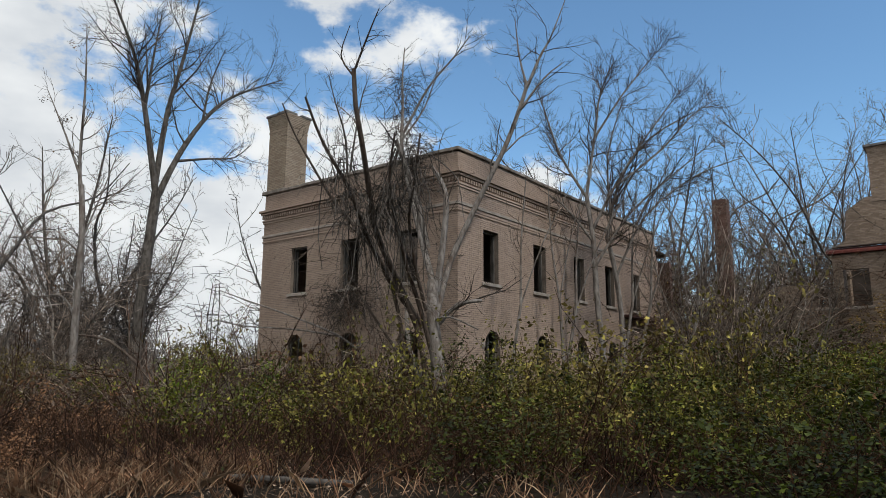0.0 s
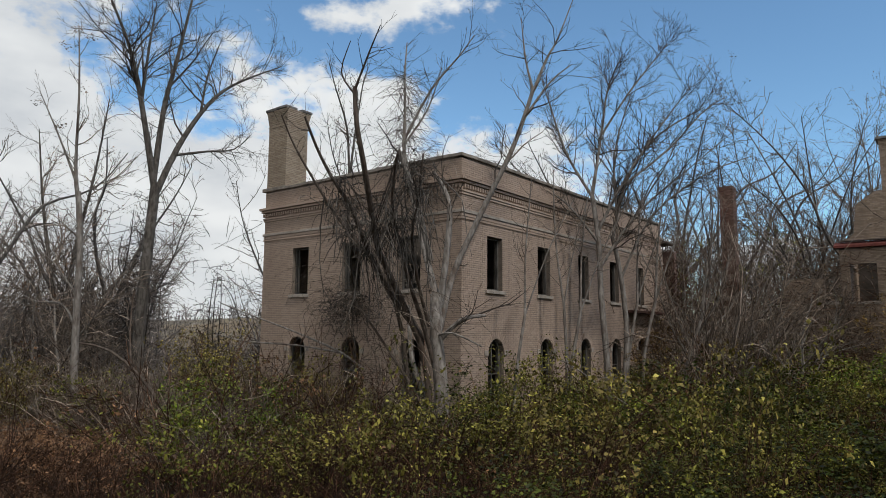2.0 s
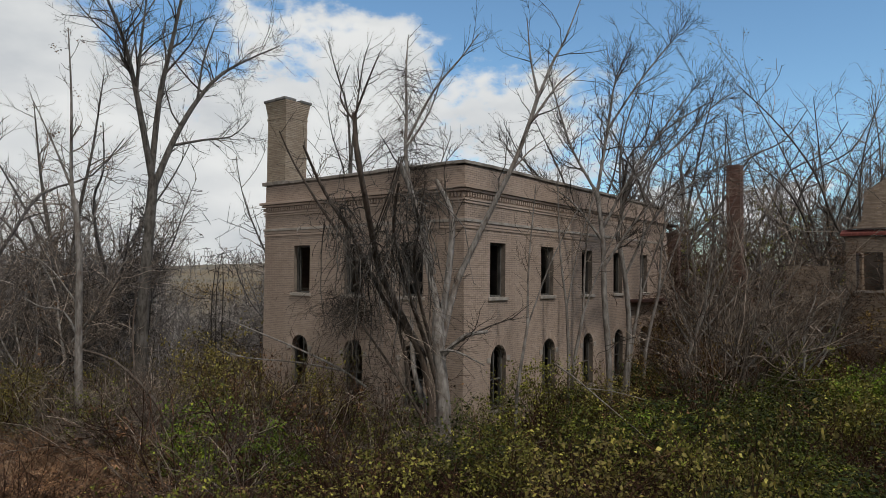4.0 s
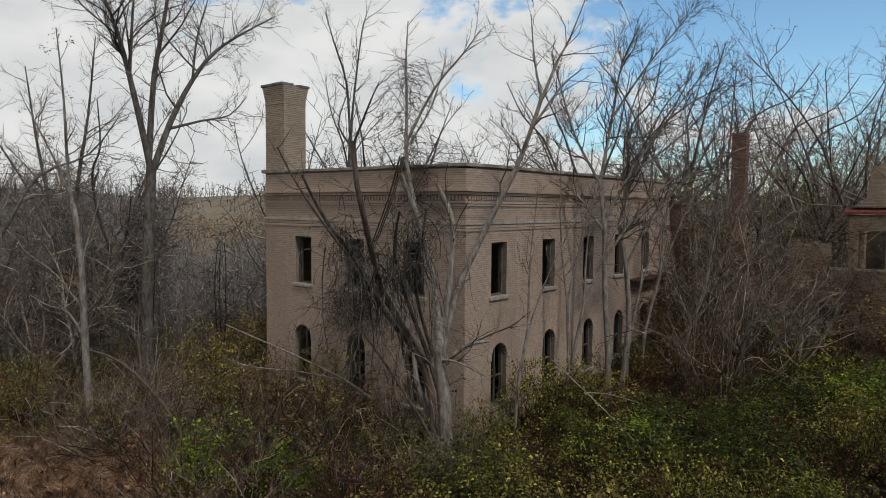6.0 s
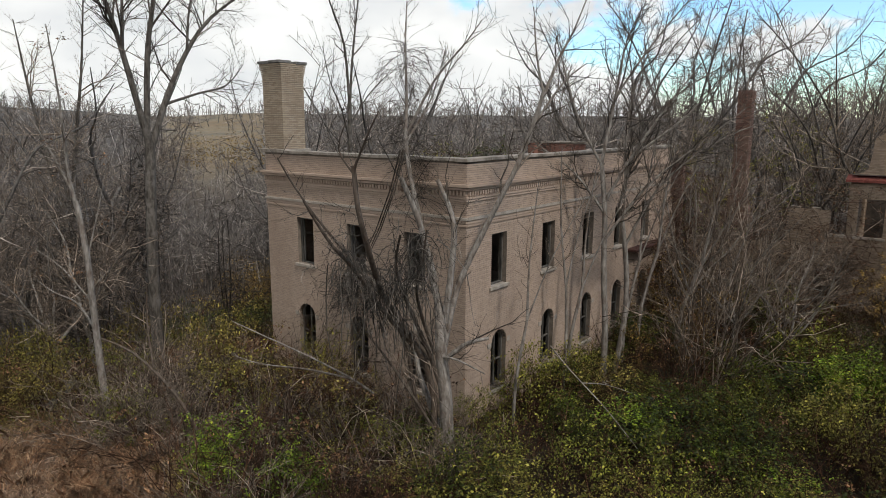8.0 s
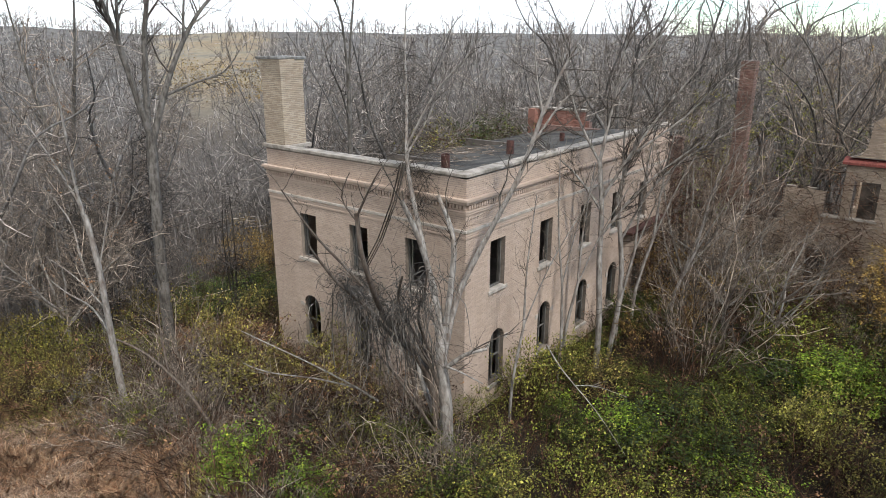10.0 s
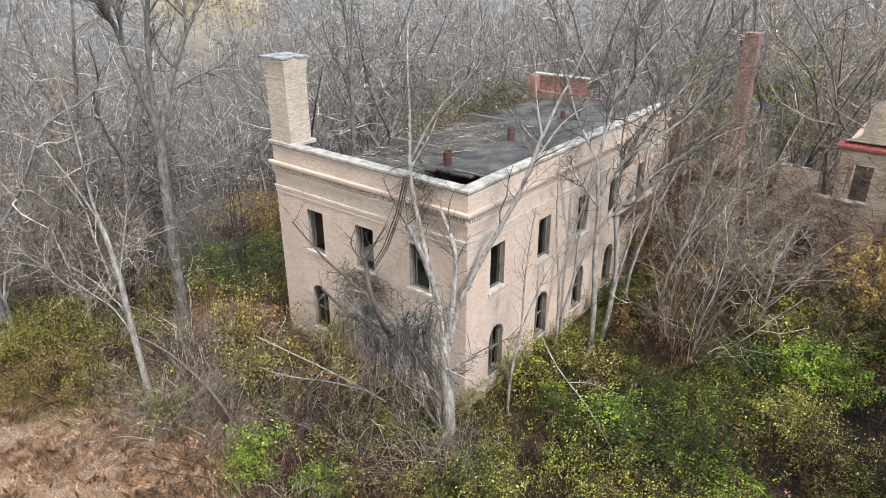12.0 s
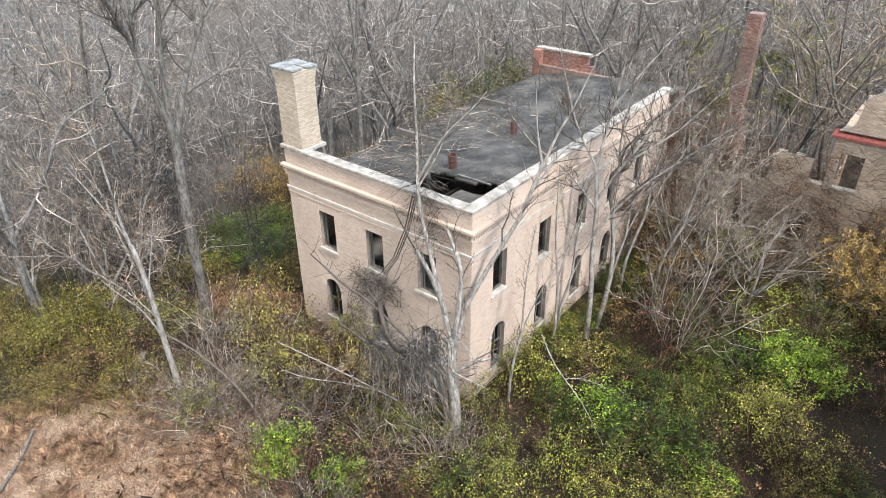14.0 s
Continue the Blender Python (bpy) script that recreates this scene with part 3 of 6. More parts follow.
    # red-brick parapet that still stands at the north end
    rp, _ = wall(bld, "parapet", lambda u, d, z: (u, NORTH - d, z), WEST - 0.2, -6.6, 7.6, 9.3, [], RED, BUFF_ONE, MORTAR_RED, top=lambda u: 99 if u < -6.9 else 8.8)
    u = WEST - 0.28
    while u < -6.9:
        e = min(u + 0.8, -6.9)
        part("coping_stone", Geo().box(u + 0.006, NORTH - 0.08, 9.3, e - 0.006, NORTH + 0.44, 9.42), COPING, bld, bevel=0.012)
        u = e
    pier = Geo().box(WEST - 0.25, NORTH - 0.5, 7.4, WEST + 0.25, NORTH - 0.02, 9.29)
    part("parapet_pier", pier, RED, bld)
    part("canopy", Geo().box(0.02, 13.4, 4.36, 0.55, 18.2, 4.5), RUST, bld, "dark remains of a porch canopy", bevel=0.02)
    single_bricks(wa, sa, face_a, BUFF_ONE)
    single_bricks(wb, sb, face_b, BUFF_ONE)
    return bld


BLD = build_main()


def build_vents():
    for x, y, h, r, lean in ((-4.45, 4.55, 0.75, 0.19, 6), (-4.6, 9.85, 0.72, 0.19, -5), (-4.9, 15.6, 0.5, 0.14, 4)):
        z = 8.72 - 1.0 * ((-x - 0.36) / 10.3) ** 1.4 - 0.08
        v = root("roof_vent", "rusty iron vent pipe standing on the tar roof", "vent pipe", (x, y, z), "vent pipes on the roof")
        v.rotation_euler = (radians(lean), radians(lean * 0.6), 0)
        g, n = Geo(), 16
        for k in range(n):
            a0, a1 = 2 * math.pi * k / n, 2 * math.pi * (k + 1) / n
            for ra, rb, za, zb in ((r, r, 0, h), (r * 0.86, r * 0.86, 0.1, h), (r, r * 0.86, h, h), (r * 1.25, r * 1.02, 0, 0.06)):
                g.quad((ra * math.cos(a0), ra * math.sin(a0), za), (ra * math.cos(a1), ra * math.sin(a1), za), (rb * math.cos(a1), rb * math.sin(a1), zb), (rb * math.cos(a0), rb * math.sin(a0), zb))
        part("pipe", g, RUST, v)
        c = Geo()
        for k in range(n):
            a0, a1 = 2 * math.pi * k / n, 2 * math.pi * (k + 1) / n
            for za, zb, ra in ((h * 0.62, h * 0.62 + 0.04, r * 1.1),):
                c.hexa([(q * math.cos(a), q * math.sin(a), za) for q, a in ((r, a0), (ra, a0), (ra, a1), (r, a1))], [(q * math.cos(a), q * math.sin(a), zb) for q, a in ((r, a0), (ra, a0), (ra, a1), (r, a1))])
        part("collar", c, RUST, v)


build_vents()


# ---------------------------------------------------------------- chimneys
def brick_shaft(parent, name, x0, y0, x1, y1, z0, z1, mat, mortar, flare=0, joint=0.006, rng=None, ragged=0.0):
    """A square shaft of separate bricks in courses; flare: how many top courses corbel out."""
    rng = rng or random.Random(1)
    core = Geo().box(x0 + 0.012, y0 + 0.012, z0, x1 - 0.012, y1 - 0.012, z1 - 0.02)
    c = part(name, core, mortar, parent)
    g = Geo()
    n = int((z1 - z0) / COURSE)
    for i in range(n):
        za, zb = z0 + i * COURSE + joint, z0 + (i + 1) * COURSE - joint
        out = 0.0
        if flare:
            k = i - (n - flare)
            out = max(0, k) * 0.011 + (0.022 if i == n - flare - 1 else 0)
        a, b, cc, d = x0 - out, x1 + out, y0 - out, y1 + out
        off = LONG / 2 if i % 2 else 0
        depth = 0.11 + out
        for face in range(4):
            L0, L1 = ((a, b), (cc, d), (a, b), (cc, d))[face]
            u = L0 - off
            while u < L1 - 0.02:
                s, e = max(u + 0.004, L0), min(u + LONG - 0.004, L1)
                u += LONG
                if e - s < 0.03 or (ragged and rng.random() < ragged * max(0, i - n + 6)):
                    continue
                p = 0.004 * rng.random()
                if face == 0:
                    g.box(s, cc - p, za, e, cc + depth, zb)
                elif face == 1:
                    g.box(b - depth, s, za, b + p, e, zb)
                elif face == 2:
                    g.box(s, d - depth, za, e, d + p, zb)
                else:
                    g.box(a - p, s, za, a + depth, e, zb)
    r = part("brickwork", g, mat, c)
    r["kind"] = "stuff"
    return c


def build_chimneys():
    ch = root("chimney", "tall square yellow-brick chimney with a flared top and slate cap", "chimney", (-10.08, 0.65, 9.47))
    x0, y0, x1, y1 = -0.62, -0.6, 0.62, 0.55
    brick_shaft(ch, "shaft", x0, y0, x1, y1, 0, 3.525, YELLOW, MORTAR, flare=9, joint=0.008)
    for a, b, c, d, dz in ((-0.76, -0.05, -0.74, 0.69, 0), (-0.04, 0.66, -0.73, -0.1, 0.02), (0.0, 0.75, 0.08, 0.69, -0.01)):
        part("cap_slab", Geo().box(a, c, 3.52 + dz, b, d, 3.63 + dz), CAP, ch, "cracked dark slate cap slab", bevel=0.012)
    part("base_slab", Geo().box(-0.76, -0.74, -0.10, 0.78, 0.72, 0.05), COPING, ch, "pale stone base slab", bevel=0.012)
    st = root("brick_stack", "tall thin red-brick smokestack, crumbling at the top", "smokestack", (1.85, 25.7, 0))
    brick_shaft(st, "shaft", -0.4, -0.4, 0.4, 0.4, 4.2, 12.6, STACK, MORTAR_RED, flare=3, ragged=0.06)
    brick_shaft(st, "plinth", -0.8, -0.8, 0.8, 0.8, -0.5, 4.3, STACK, MORTAR_RED)
    g = Geo().hexa([(-0.8, -0.8, 4.3), (0.8, -0.8, 4.3), (0.8, 0.8, 4.3), (-0.8, 0.8, 4.3)], [(-0.42, -0.42, 6.4), (0.42, -0.42, 6.4), (0.42, 0.42, 6.4), (-0.42, 0.42, 6.4)])
    part("shoulder", g, STACK, st)


build_chimneys()


# ---------------------------------------------------------------- the neighbouring ruin
def build_ruin():
    rb = root("ruined_wing", "roofless buff brick wing with a red tile ledge and empty windows", "building", (0, 0, 0))
    Y = 21.3

    def face(u, d, z):
        return (u, Y - d, z)

    ops = [Opening(8.75, 9.9, 5.05, 6.95), Opening(12.2, 13.3, 5.05, 6.95), Opening(7.1, 8.45, 1.2, 3.2), Opening(10.6, 11.7, 1.2, 3.2), Opening(4.0, 5.1, 0.8, 2.9)]
    ops.append(Opening(7.55, 8.3, 5.05, 9.0))

    def top(u):
        if u < 3.0:
            return 4.2 + 0.6 * noise.noise((u * 2, 1, 0))
        if u < 5.6:
            return 4.4 + 0.5 * noise.noise((u * 2, 1, 0))
        if u < 7.55:
            return 6.35 + 0.1 * noise.noise((u * 2, 5, 0))
        return 99

    wall(rb, "wall", face, 0.4, 20.0, -0.4, 7.75, ops, BUFF_SHADED, BUFF_ONE, MORTAR, top=top)
    ws, _ = wall(rb, "wall", lambda u, d, z: (8.3 - d, u, z), Y, Y + 9, -0.4, 7.75, [Opening(Y + 2, Y + 3.1, 5.05, 6.95)], BUFF_SHADED, BUFF_ONE, PLAINBRICK, plain=True)
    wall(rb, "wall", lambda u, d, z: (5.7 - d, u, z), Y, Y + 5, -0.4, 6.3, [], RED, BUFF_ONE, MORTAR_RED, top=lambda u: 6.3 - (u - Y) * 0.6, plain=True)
    # added dark wall behind the windows, so the openings look unlit
    wall(rb, "wall", lambda u, d, z: (u, Y + 4.0 - d, z), 8.4, 20.0, -0.4, 7.4, [], BUFF_SHADED, BUFF_ONE, PLASTER_UNLIT, plain=True)
    for o in ops[:2]:
        part("sill", Geo().box(o.u0 - 0.12, -0.2, o.z0 - 0.13, o.u1 + 0.12, 0.07, o.z0 - 0.005).map(face), STONE, rb, "pale stone sill", bevel=0.01)
    part("sill", Geo().box(7.4, -0.3, 4.92, 8.4, 0.07, 5.05).map(face), STONE, rb, bevel=0.01)
    # red tile ledge with sloped tiles
    g = Geo()
    u = 8.1
    while u < 20:
        g.hexa([face(u, -0.4, 7.78), face(u + 0.24, -0.4, 7.78), face(u + 0.24, 0.22, 7.78), face(u, 0.22, 7.78)][::-1], [face(u, -0.4, 8.12), face(u + 0.24, -0.4, 8.12), face(u + 0.24, 0.2, 7.9), face(u, 0.2, 7.9)][::-1])
        u += 0.25
    part("tile_ledge", g, TILE, rb, "red clay tile ledge")
    # shaped gable above the ledge
    prof = [(8.35, 8.13), (8.8, 8.3), (9.0, 8.5), (9.08, 9.2), (9.14, 9.95), (9.9, 10.5), (10.1, 10.6), (20.0, 10.6), (20.0, 8.13)]
    g = Geo()
    g.hexa([face(u, -0.36, z) for u, z in prof], [face(u, 0.0, z) for u, z in prof])
    gb = part("gable", g, MORTAR, rb)

    def left(z):
        for (a, za), (b, zb) in zip(prof, prof[1:7]):
            if za <= z <= zb:
                return a + (b - a) * (z - za) / (zb - za)
        return 10.1

    bricks = Geo()
    for c in range(int(2.4 / COURSE)):
        za, zb = 8.17 + c * COURSE + 0.006, 8.17 + (c + 1) * COURSE - 0.006
        s, u = left(zb), 8.1 - (LONG / 2 if c % 2 else 0)
        while u < 16:
            a, b = max(u + 0.005, s), u + LONG - 0.005
            u += LONG
            if b - a > 0.03:
                bricks.box(a, -0.001, za, b, 0.012, zb)
    r = part("brickwork", bricks.map(face), BUFF_SHADED, gb)
    r["kind"] = "stuff"
    ch = root("chimney", "broad buff brick chimney with a dark cap on the ruined wing", "chimney", (11.3, Y + 0.45, 10.3))
    brick_shaft(ch, "shaft", -0.95, -0.5, 1.2, 0.6, 0, 2.85, BUFF_SHADED, MORTAR, flare=5)
    part("cap_slab", Geo().box(-1.1, -0.65, 2.85, 1.35, 0.75, 2.97), CAP, ch, "dark slate cap", bevel=0.012)


build_ruin()


# ---------------------------------------------------------------- trees
def unit(v):
    return v / (np.linalg.norm(v) + 1e-9)


def limb(rng, p, d, length, n, wiggle, up):
    """A wandering line of n + 1 points."""
    pts = [np.array(p, float)]
    d = unit(np.array(d, float))
    for _ in range(n):
        d = unit(d + wiggle * rng.normal(size=3) + np.array((0, 0, up)))
        pts.append(pts[-1] + d * length / n)
    return np.array(pts)


def tubes(lines, sides):
    """Tapered tubes; lines: (points, radii). All in one pair of arrays."""
    vs, fs, base = [], [], 0
    by = {}
    for p, r in lines:
        by.setdefault(len(p), []).append((p, r))
    for n, group in by.items():
        P = np.array([g[0] for g in group])
        R = np.array([g[1] for g in group])
        T = np.empty_like(P)
        T[:, 1:-1] = P[:, 2:] - P[:, :-2]
        T[:, 0], T[:, -1] = P[:, 1] - P[:, 0], P[:, -1] - P[:, -2]
        T /= np.linalg.norm(T, axis=2, keepdims=True) + 1e-9
        ref = np.where(np.abs(T[:, :1, 2:3]) < 0.8, np.array((0, 0, 1.0)), np.array((1.0, 0, 0)))
        ref = np.broadcast_to(ref, T.shape)
        A = np.cross(T, ref)
        A /= np.linalg.norm(A, axis=2, keepdims=True) + 1e-9
        B = np.cross(T, A)
        ang = np.arange(sides) * 2 * np.pi / sides
        V = P[:, :, None] + R[:, :, None, None] * (A[:, :, None] * np.cos(ang)[None, None, :, None] + B[:, :, None] * np.sin(ang)[None, None, :, None])
        m = len(group)
        vs.append(V.reshape(-1, 3))
        i = np.arange(m)[:, None, None] * n * sides + np.arange(n - 1)[None, :, None] * sides
        k = np.arange(sides)[None, None, :]
        j = (k + 1) % sides
        F = np.stack([i + k, i + sides + k, i + sides + j, i + j], axis=-1).reshape(-1, 4) + base
        fs.append(F)
        base += m * n * sides
    return np.concatenate(vs), np.concatenate(fs)


def along(pts, t):
    """Place and direction at t of 0 to 1 along a line."""
    s = t * (len(pts) - 1)
    i = min(int(s), len(pts) - 2)
    d = pts[i + 1] - pts[i]
    return pts[i] + d * (s - i), unit(d)


def sprout(rng, lines, gap, length, ratio, spread, wiggle, up, n, r_min, t0=0.2, lean=None):
    """Side branches off every line."""
    out = []
    for pts, rad in lines:
        total = np.linalg.norm(np.diff(pts, axis=0), axis=1).sum()
        count = int(total * (1 - t0) / gap + rng.random())
        for _ in range(count):
            t = t0 + (1 - t0) * rng.random()
            p, d = along(pts, t)
            side = unit(np.cross(d, rng.normal(size=3)))
            a = spread * (0.45 + 1.0 * rng.random())
            w = unit(d * math.cos(a) + side * math.sin(a))
            if lean is not None:
                w = unit(w + lean)
            L = length * (0.3 + 1.5 * rng.random() ** 1.7) * (1.15 - 0.5 * t)
            s = t * (len(rad) - 1)
            i = min(int(s), len(rad) - 2)
            r0 = max(r_min, min(ratio * (rad[i] + (rad[i + 1] - rad[i]) * (s - i)), 0.014 * L + r_min * 0.6))
            q = limb(rng, p, w, L, n, wiggle, up)
            out.append((q, np.linspace(r0, max(r_min * 0.6, r0 * 0.3), n + 1)))
    return out


def main_lines(limbs):
    """Given limbs (points, first radius, last radius), rounded by a few extra points."""
    out = []
    for pts, ra, rb in limbs:
        P = np.array(pts, float)
        n = len(P)
        t = np.linspace(0, n - 1, 3 * (n - 1) + 1)
        Q = []
        for u in t:
            i = min(int(u), n - 2)
            s = u - i
            p0, p1, p2, p3 = P[max(i - 1, 0)], P[i], P[i + 1], P[min(i + 2, n - 1)]
            Q.append(0.5 * (2 * p1 + (p2 - p0) * s + (2 * p0 - 5 * p1 + 4 * p2 - p3) * s * s + (3 * p1 - p0 - 3 * p2 + p3) * s ** 3))
        out.append((np.array(Q), np.linspace(ra, rb, len(Q))))
    return out


def tree(name, label, category, limbs, seed, bark, twig=None, gaps=(0.5, 0.3, 0.16), lengths=(2.0, 0.8, 0.35), r_min=0.006, up=0.05, spread=0.8, group="", t0=0.35, trunks=1, wiggle=0.22, crown=None):
    """A bare tree: trunk and limbs as given, then three orders of ever finer branches."""
    rng = np.random.default_rng(seed)
    big = main_lines(limbs)
    o = np.array(limbs[0][0][0], float)
    a = sprout(rng, big[trunks:] or big, gaps[0], lengths[0], 0.5, spread, wiggle, up, 4, r_min * 1.6, t0)
    b = sprout(rng, a + big[trunks:], gaps[1], lengths[1], 0.55, spread, wiggle, up, 2, r_min * 1.1, 0.15)
    c = sprout(rng, b, gaps[2], lengths[2], 0.6, spread * 0.8, wiggle * 0.7, up, 1, r_min * 0.85, 0.15)
    th = root(name, label, category, tuple(o), group)
    solo = [("trunk", [t], 10, bark, "") for t in big[:trunks]] + [("limb", [t], 7, bark, "") for t in big[trunks:]]
    for nm, lines, sides, mat, kind in solo + [("branchwork", a, 4, twig or bark, "stuff"), ("crown", b + c, 3, twig or bark, "stuff")]:
        if lines:
            v, f = tubes(lines, sides)
            tagged(put(nm, mesh_of(nm, v - o, f, mat, True), th), kind=kind)
    if crown:
        n, size, leaf, reach = crown
        src = [q for q in c if rng.random() < reach]
        at = np.array([src[i][0][-1] for i in rng.integers(len(src), size=n)]) + rng.normal(size=(n, 3)) * 0.10
        v, f = leaves(rng, at, size)
        tagged(put("foliage", mesh_of("foliage", v - o, f, leaf), th), kind="stuff")
    return th


def wild_limbs(seed, height, r, forks=3, splay=0.35, bare=0.4):
    """Trunk and limbs of a forest tree drawn up by its neighbours."""
    rng = np.random.default_rng(seed)
    t = limb(rng, (0, 0, -0.3), (rng.normal() * 0.06, rng.normal() * 0.06, 1), height * (bare + 0.12), 5, 0.05, 0.05)
    out = [(t, r, r * 0.7)]
    for k in range(forks):
        a = 2 * math.pi * (k + rng.random() * 0.6) / forks
        d = np.array((math.cos(a) * splay, math.sin(a) * splay, 1.0))
        p, _ = along(t, 0.75 + 0.25 * rng.random())
        L = height * (1 - bare) * (0.75 + 0.35 * rng.random())
        out.append((limb(rng, p, d, L, 5, 0.17, 0.03), r * 0.55, r * 0.1))
    return out


def leaves(rng, at, size, flat=0.5):
    """Folded pointed leaves, one island each."""
    n = len(at)
    d = rng.normal(size=(n, 3))
    d[:, 2] *= flat
    d[:, 2] -= 0.25
    d /= np.linalg.norm(d, axis=1, keepdims=True)
    s = np.cross(d, rng.normal(size=(n, 3)) * 0.5 + np.array((0, 0, 1)))
    s /= np.linalg.norm(s, axis=1, keepdims=True) + 1e-9
    L = size * (0.6 + 0.8 * rng.random((n, 1)))
    w = L * 0.33
    nrm = np.cross(s, d) * L * 0.1
    v = np.stack([at, at + d * L * 0.5 + s * w + nrm, at + d * L, at + d * L * 0.5 - s * w + nrm], axis=1).reshape(-1, 3)
    return v, np.arange(4 * n).reshape(n, 4)


def shrub(name, label, seed, stem, leaf, height, width, stems, n_leaves, size, arch=-0.08, r=0.0105, low=0.25, fork=0.3, group="", fine_gap=0.26, clump=0.07, dome=0.0):
    rng = np.random.default_rng(seed)
    lines = []
    for _ in range(stems):
        a, q = rng.uniform(0, 2 * math.pi), rng.random()
        p = (0.25 * width * q * math.cos(a), 0.25 * width * q * math.sin(a), -0.05)
        d = (math.cos(a) * width * 0.5 * (0.2 + rng.random()), math.sin(a) * width * 0.5 * (0.2 + rng.random()), height * (0.6 + 0.5 * rng.random()))
        lines.append((limb(rng, p, d, height * (0.6 + 0.6 * rng.random()), 4, 0.24, arch), np.linspace(r, r * 0.4, 5)))
    twigs = sprout(rng, lines, fork, 0.26 * height, 0.7, 0.75, 0.22, 0.0, 2, r * 0.5, 0.2)
    fine = sprout(rng, twigs, fine_gap, 0.26, 0.75, 0.75, 0.2, -0.02, 1, r * 0.42, 0.1)
    th = root(name, label, "shrub", (0, 0, 0), group)
    v, f = tubes(lines, 3)
    tagged(put("inner_brush", mesh_of("inner_brush", v, f, stem, True), th), kind="stuff")
    v, f = tubes(twigs + fine, 3)
    tagged(put("brush", mesh_of("brush", v, f, stem, True), th), kind="stuff")
    if n_leaves:
        src = twigs + fine + lines
        at = []
        while len(at) < n_leaves:
            pts, _ = src[rng.integers(len(src))]
            p, _ = along(pts, 0.4 + 0.6 * rng.random())
            if p[2] > low * height * (0.3 + rng.random()):
                k = int(rng.integers(4, 26))
                at += list(p + rng.normal(size=(k, 3)) * (clump * (0.6 + rng.random())) * (1, 1, 0.6))
        at = at[:n_leaves]
        extra = int(n_leaves * dome)
        while extra > 0:
            u = rng.normal(size=3)
            u[2] = abs(u[2])
            u /= np.linalg.norm(u)
            lump = noise.noise(Vector(u * 2.3) + Vector((seed * 3.7, 0, 0)))
            lump += 0.6 * noise.noise(Vector(u * 5.5) + Vector((0, seed * 1.9, 0)))
            if lump < 0.02:
                continue
            p = u * (width * 0.46, width * 0.46, height * 0.92) * (0.66 + 0.7 * lump + 0.07 * rng.normal()) + (0, 0, 0.08)
            k = int(rng.integers(8, 22))
            at += list(p + rng.normal(size=(k, 3)) * (0.11, 0.11, 0.07))
            extra -= k
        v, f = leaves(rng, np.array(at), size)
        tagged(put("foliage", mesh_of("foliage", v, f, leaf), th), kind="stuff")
    return th


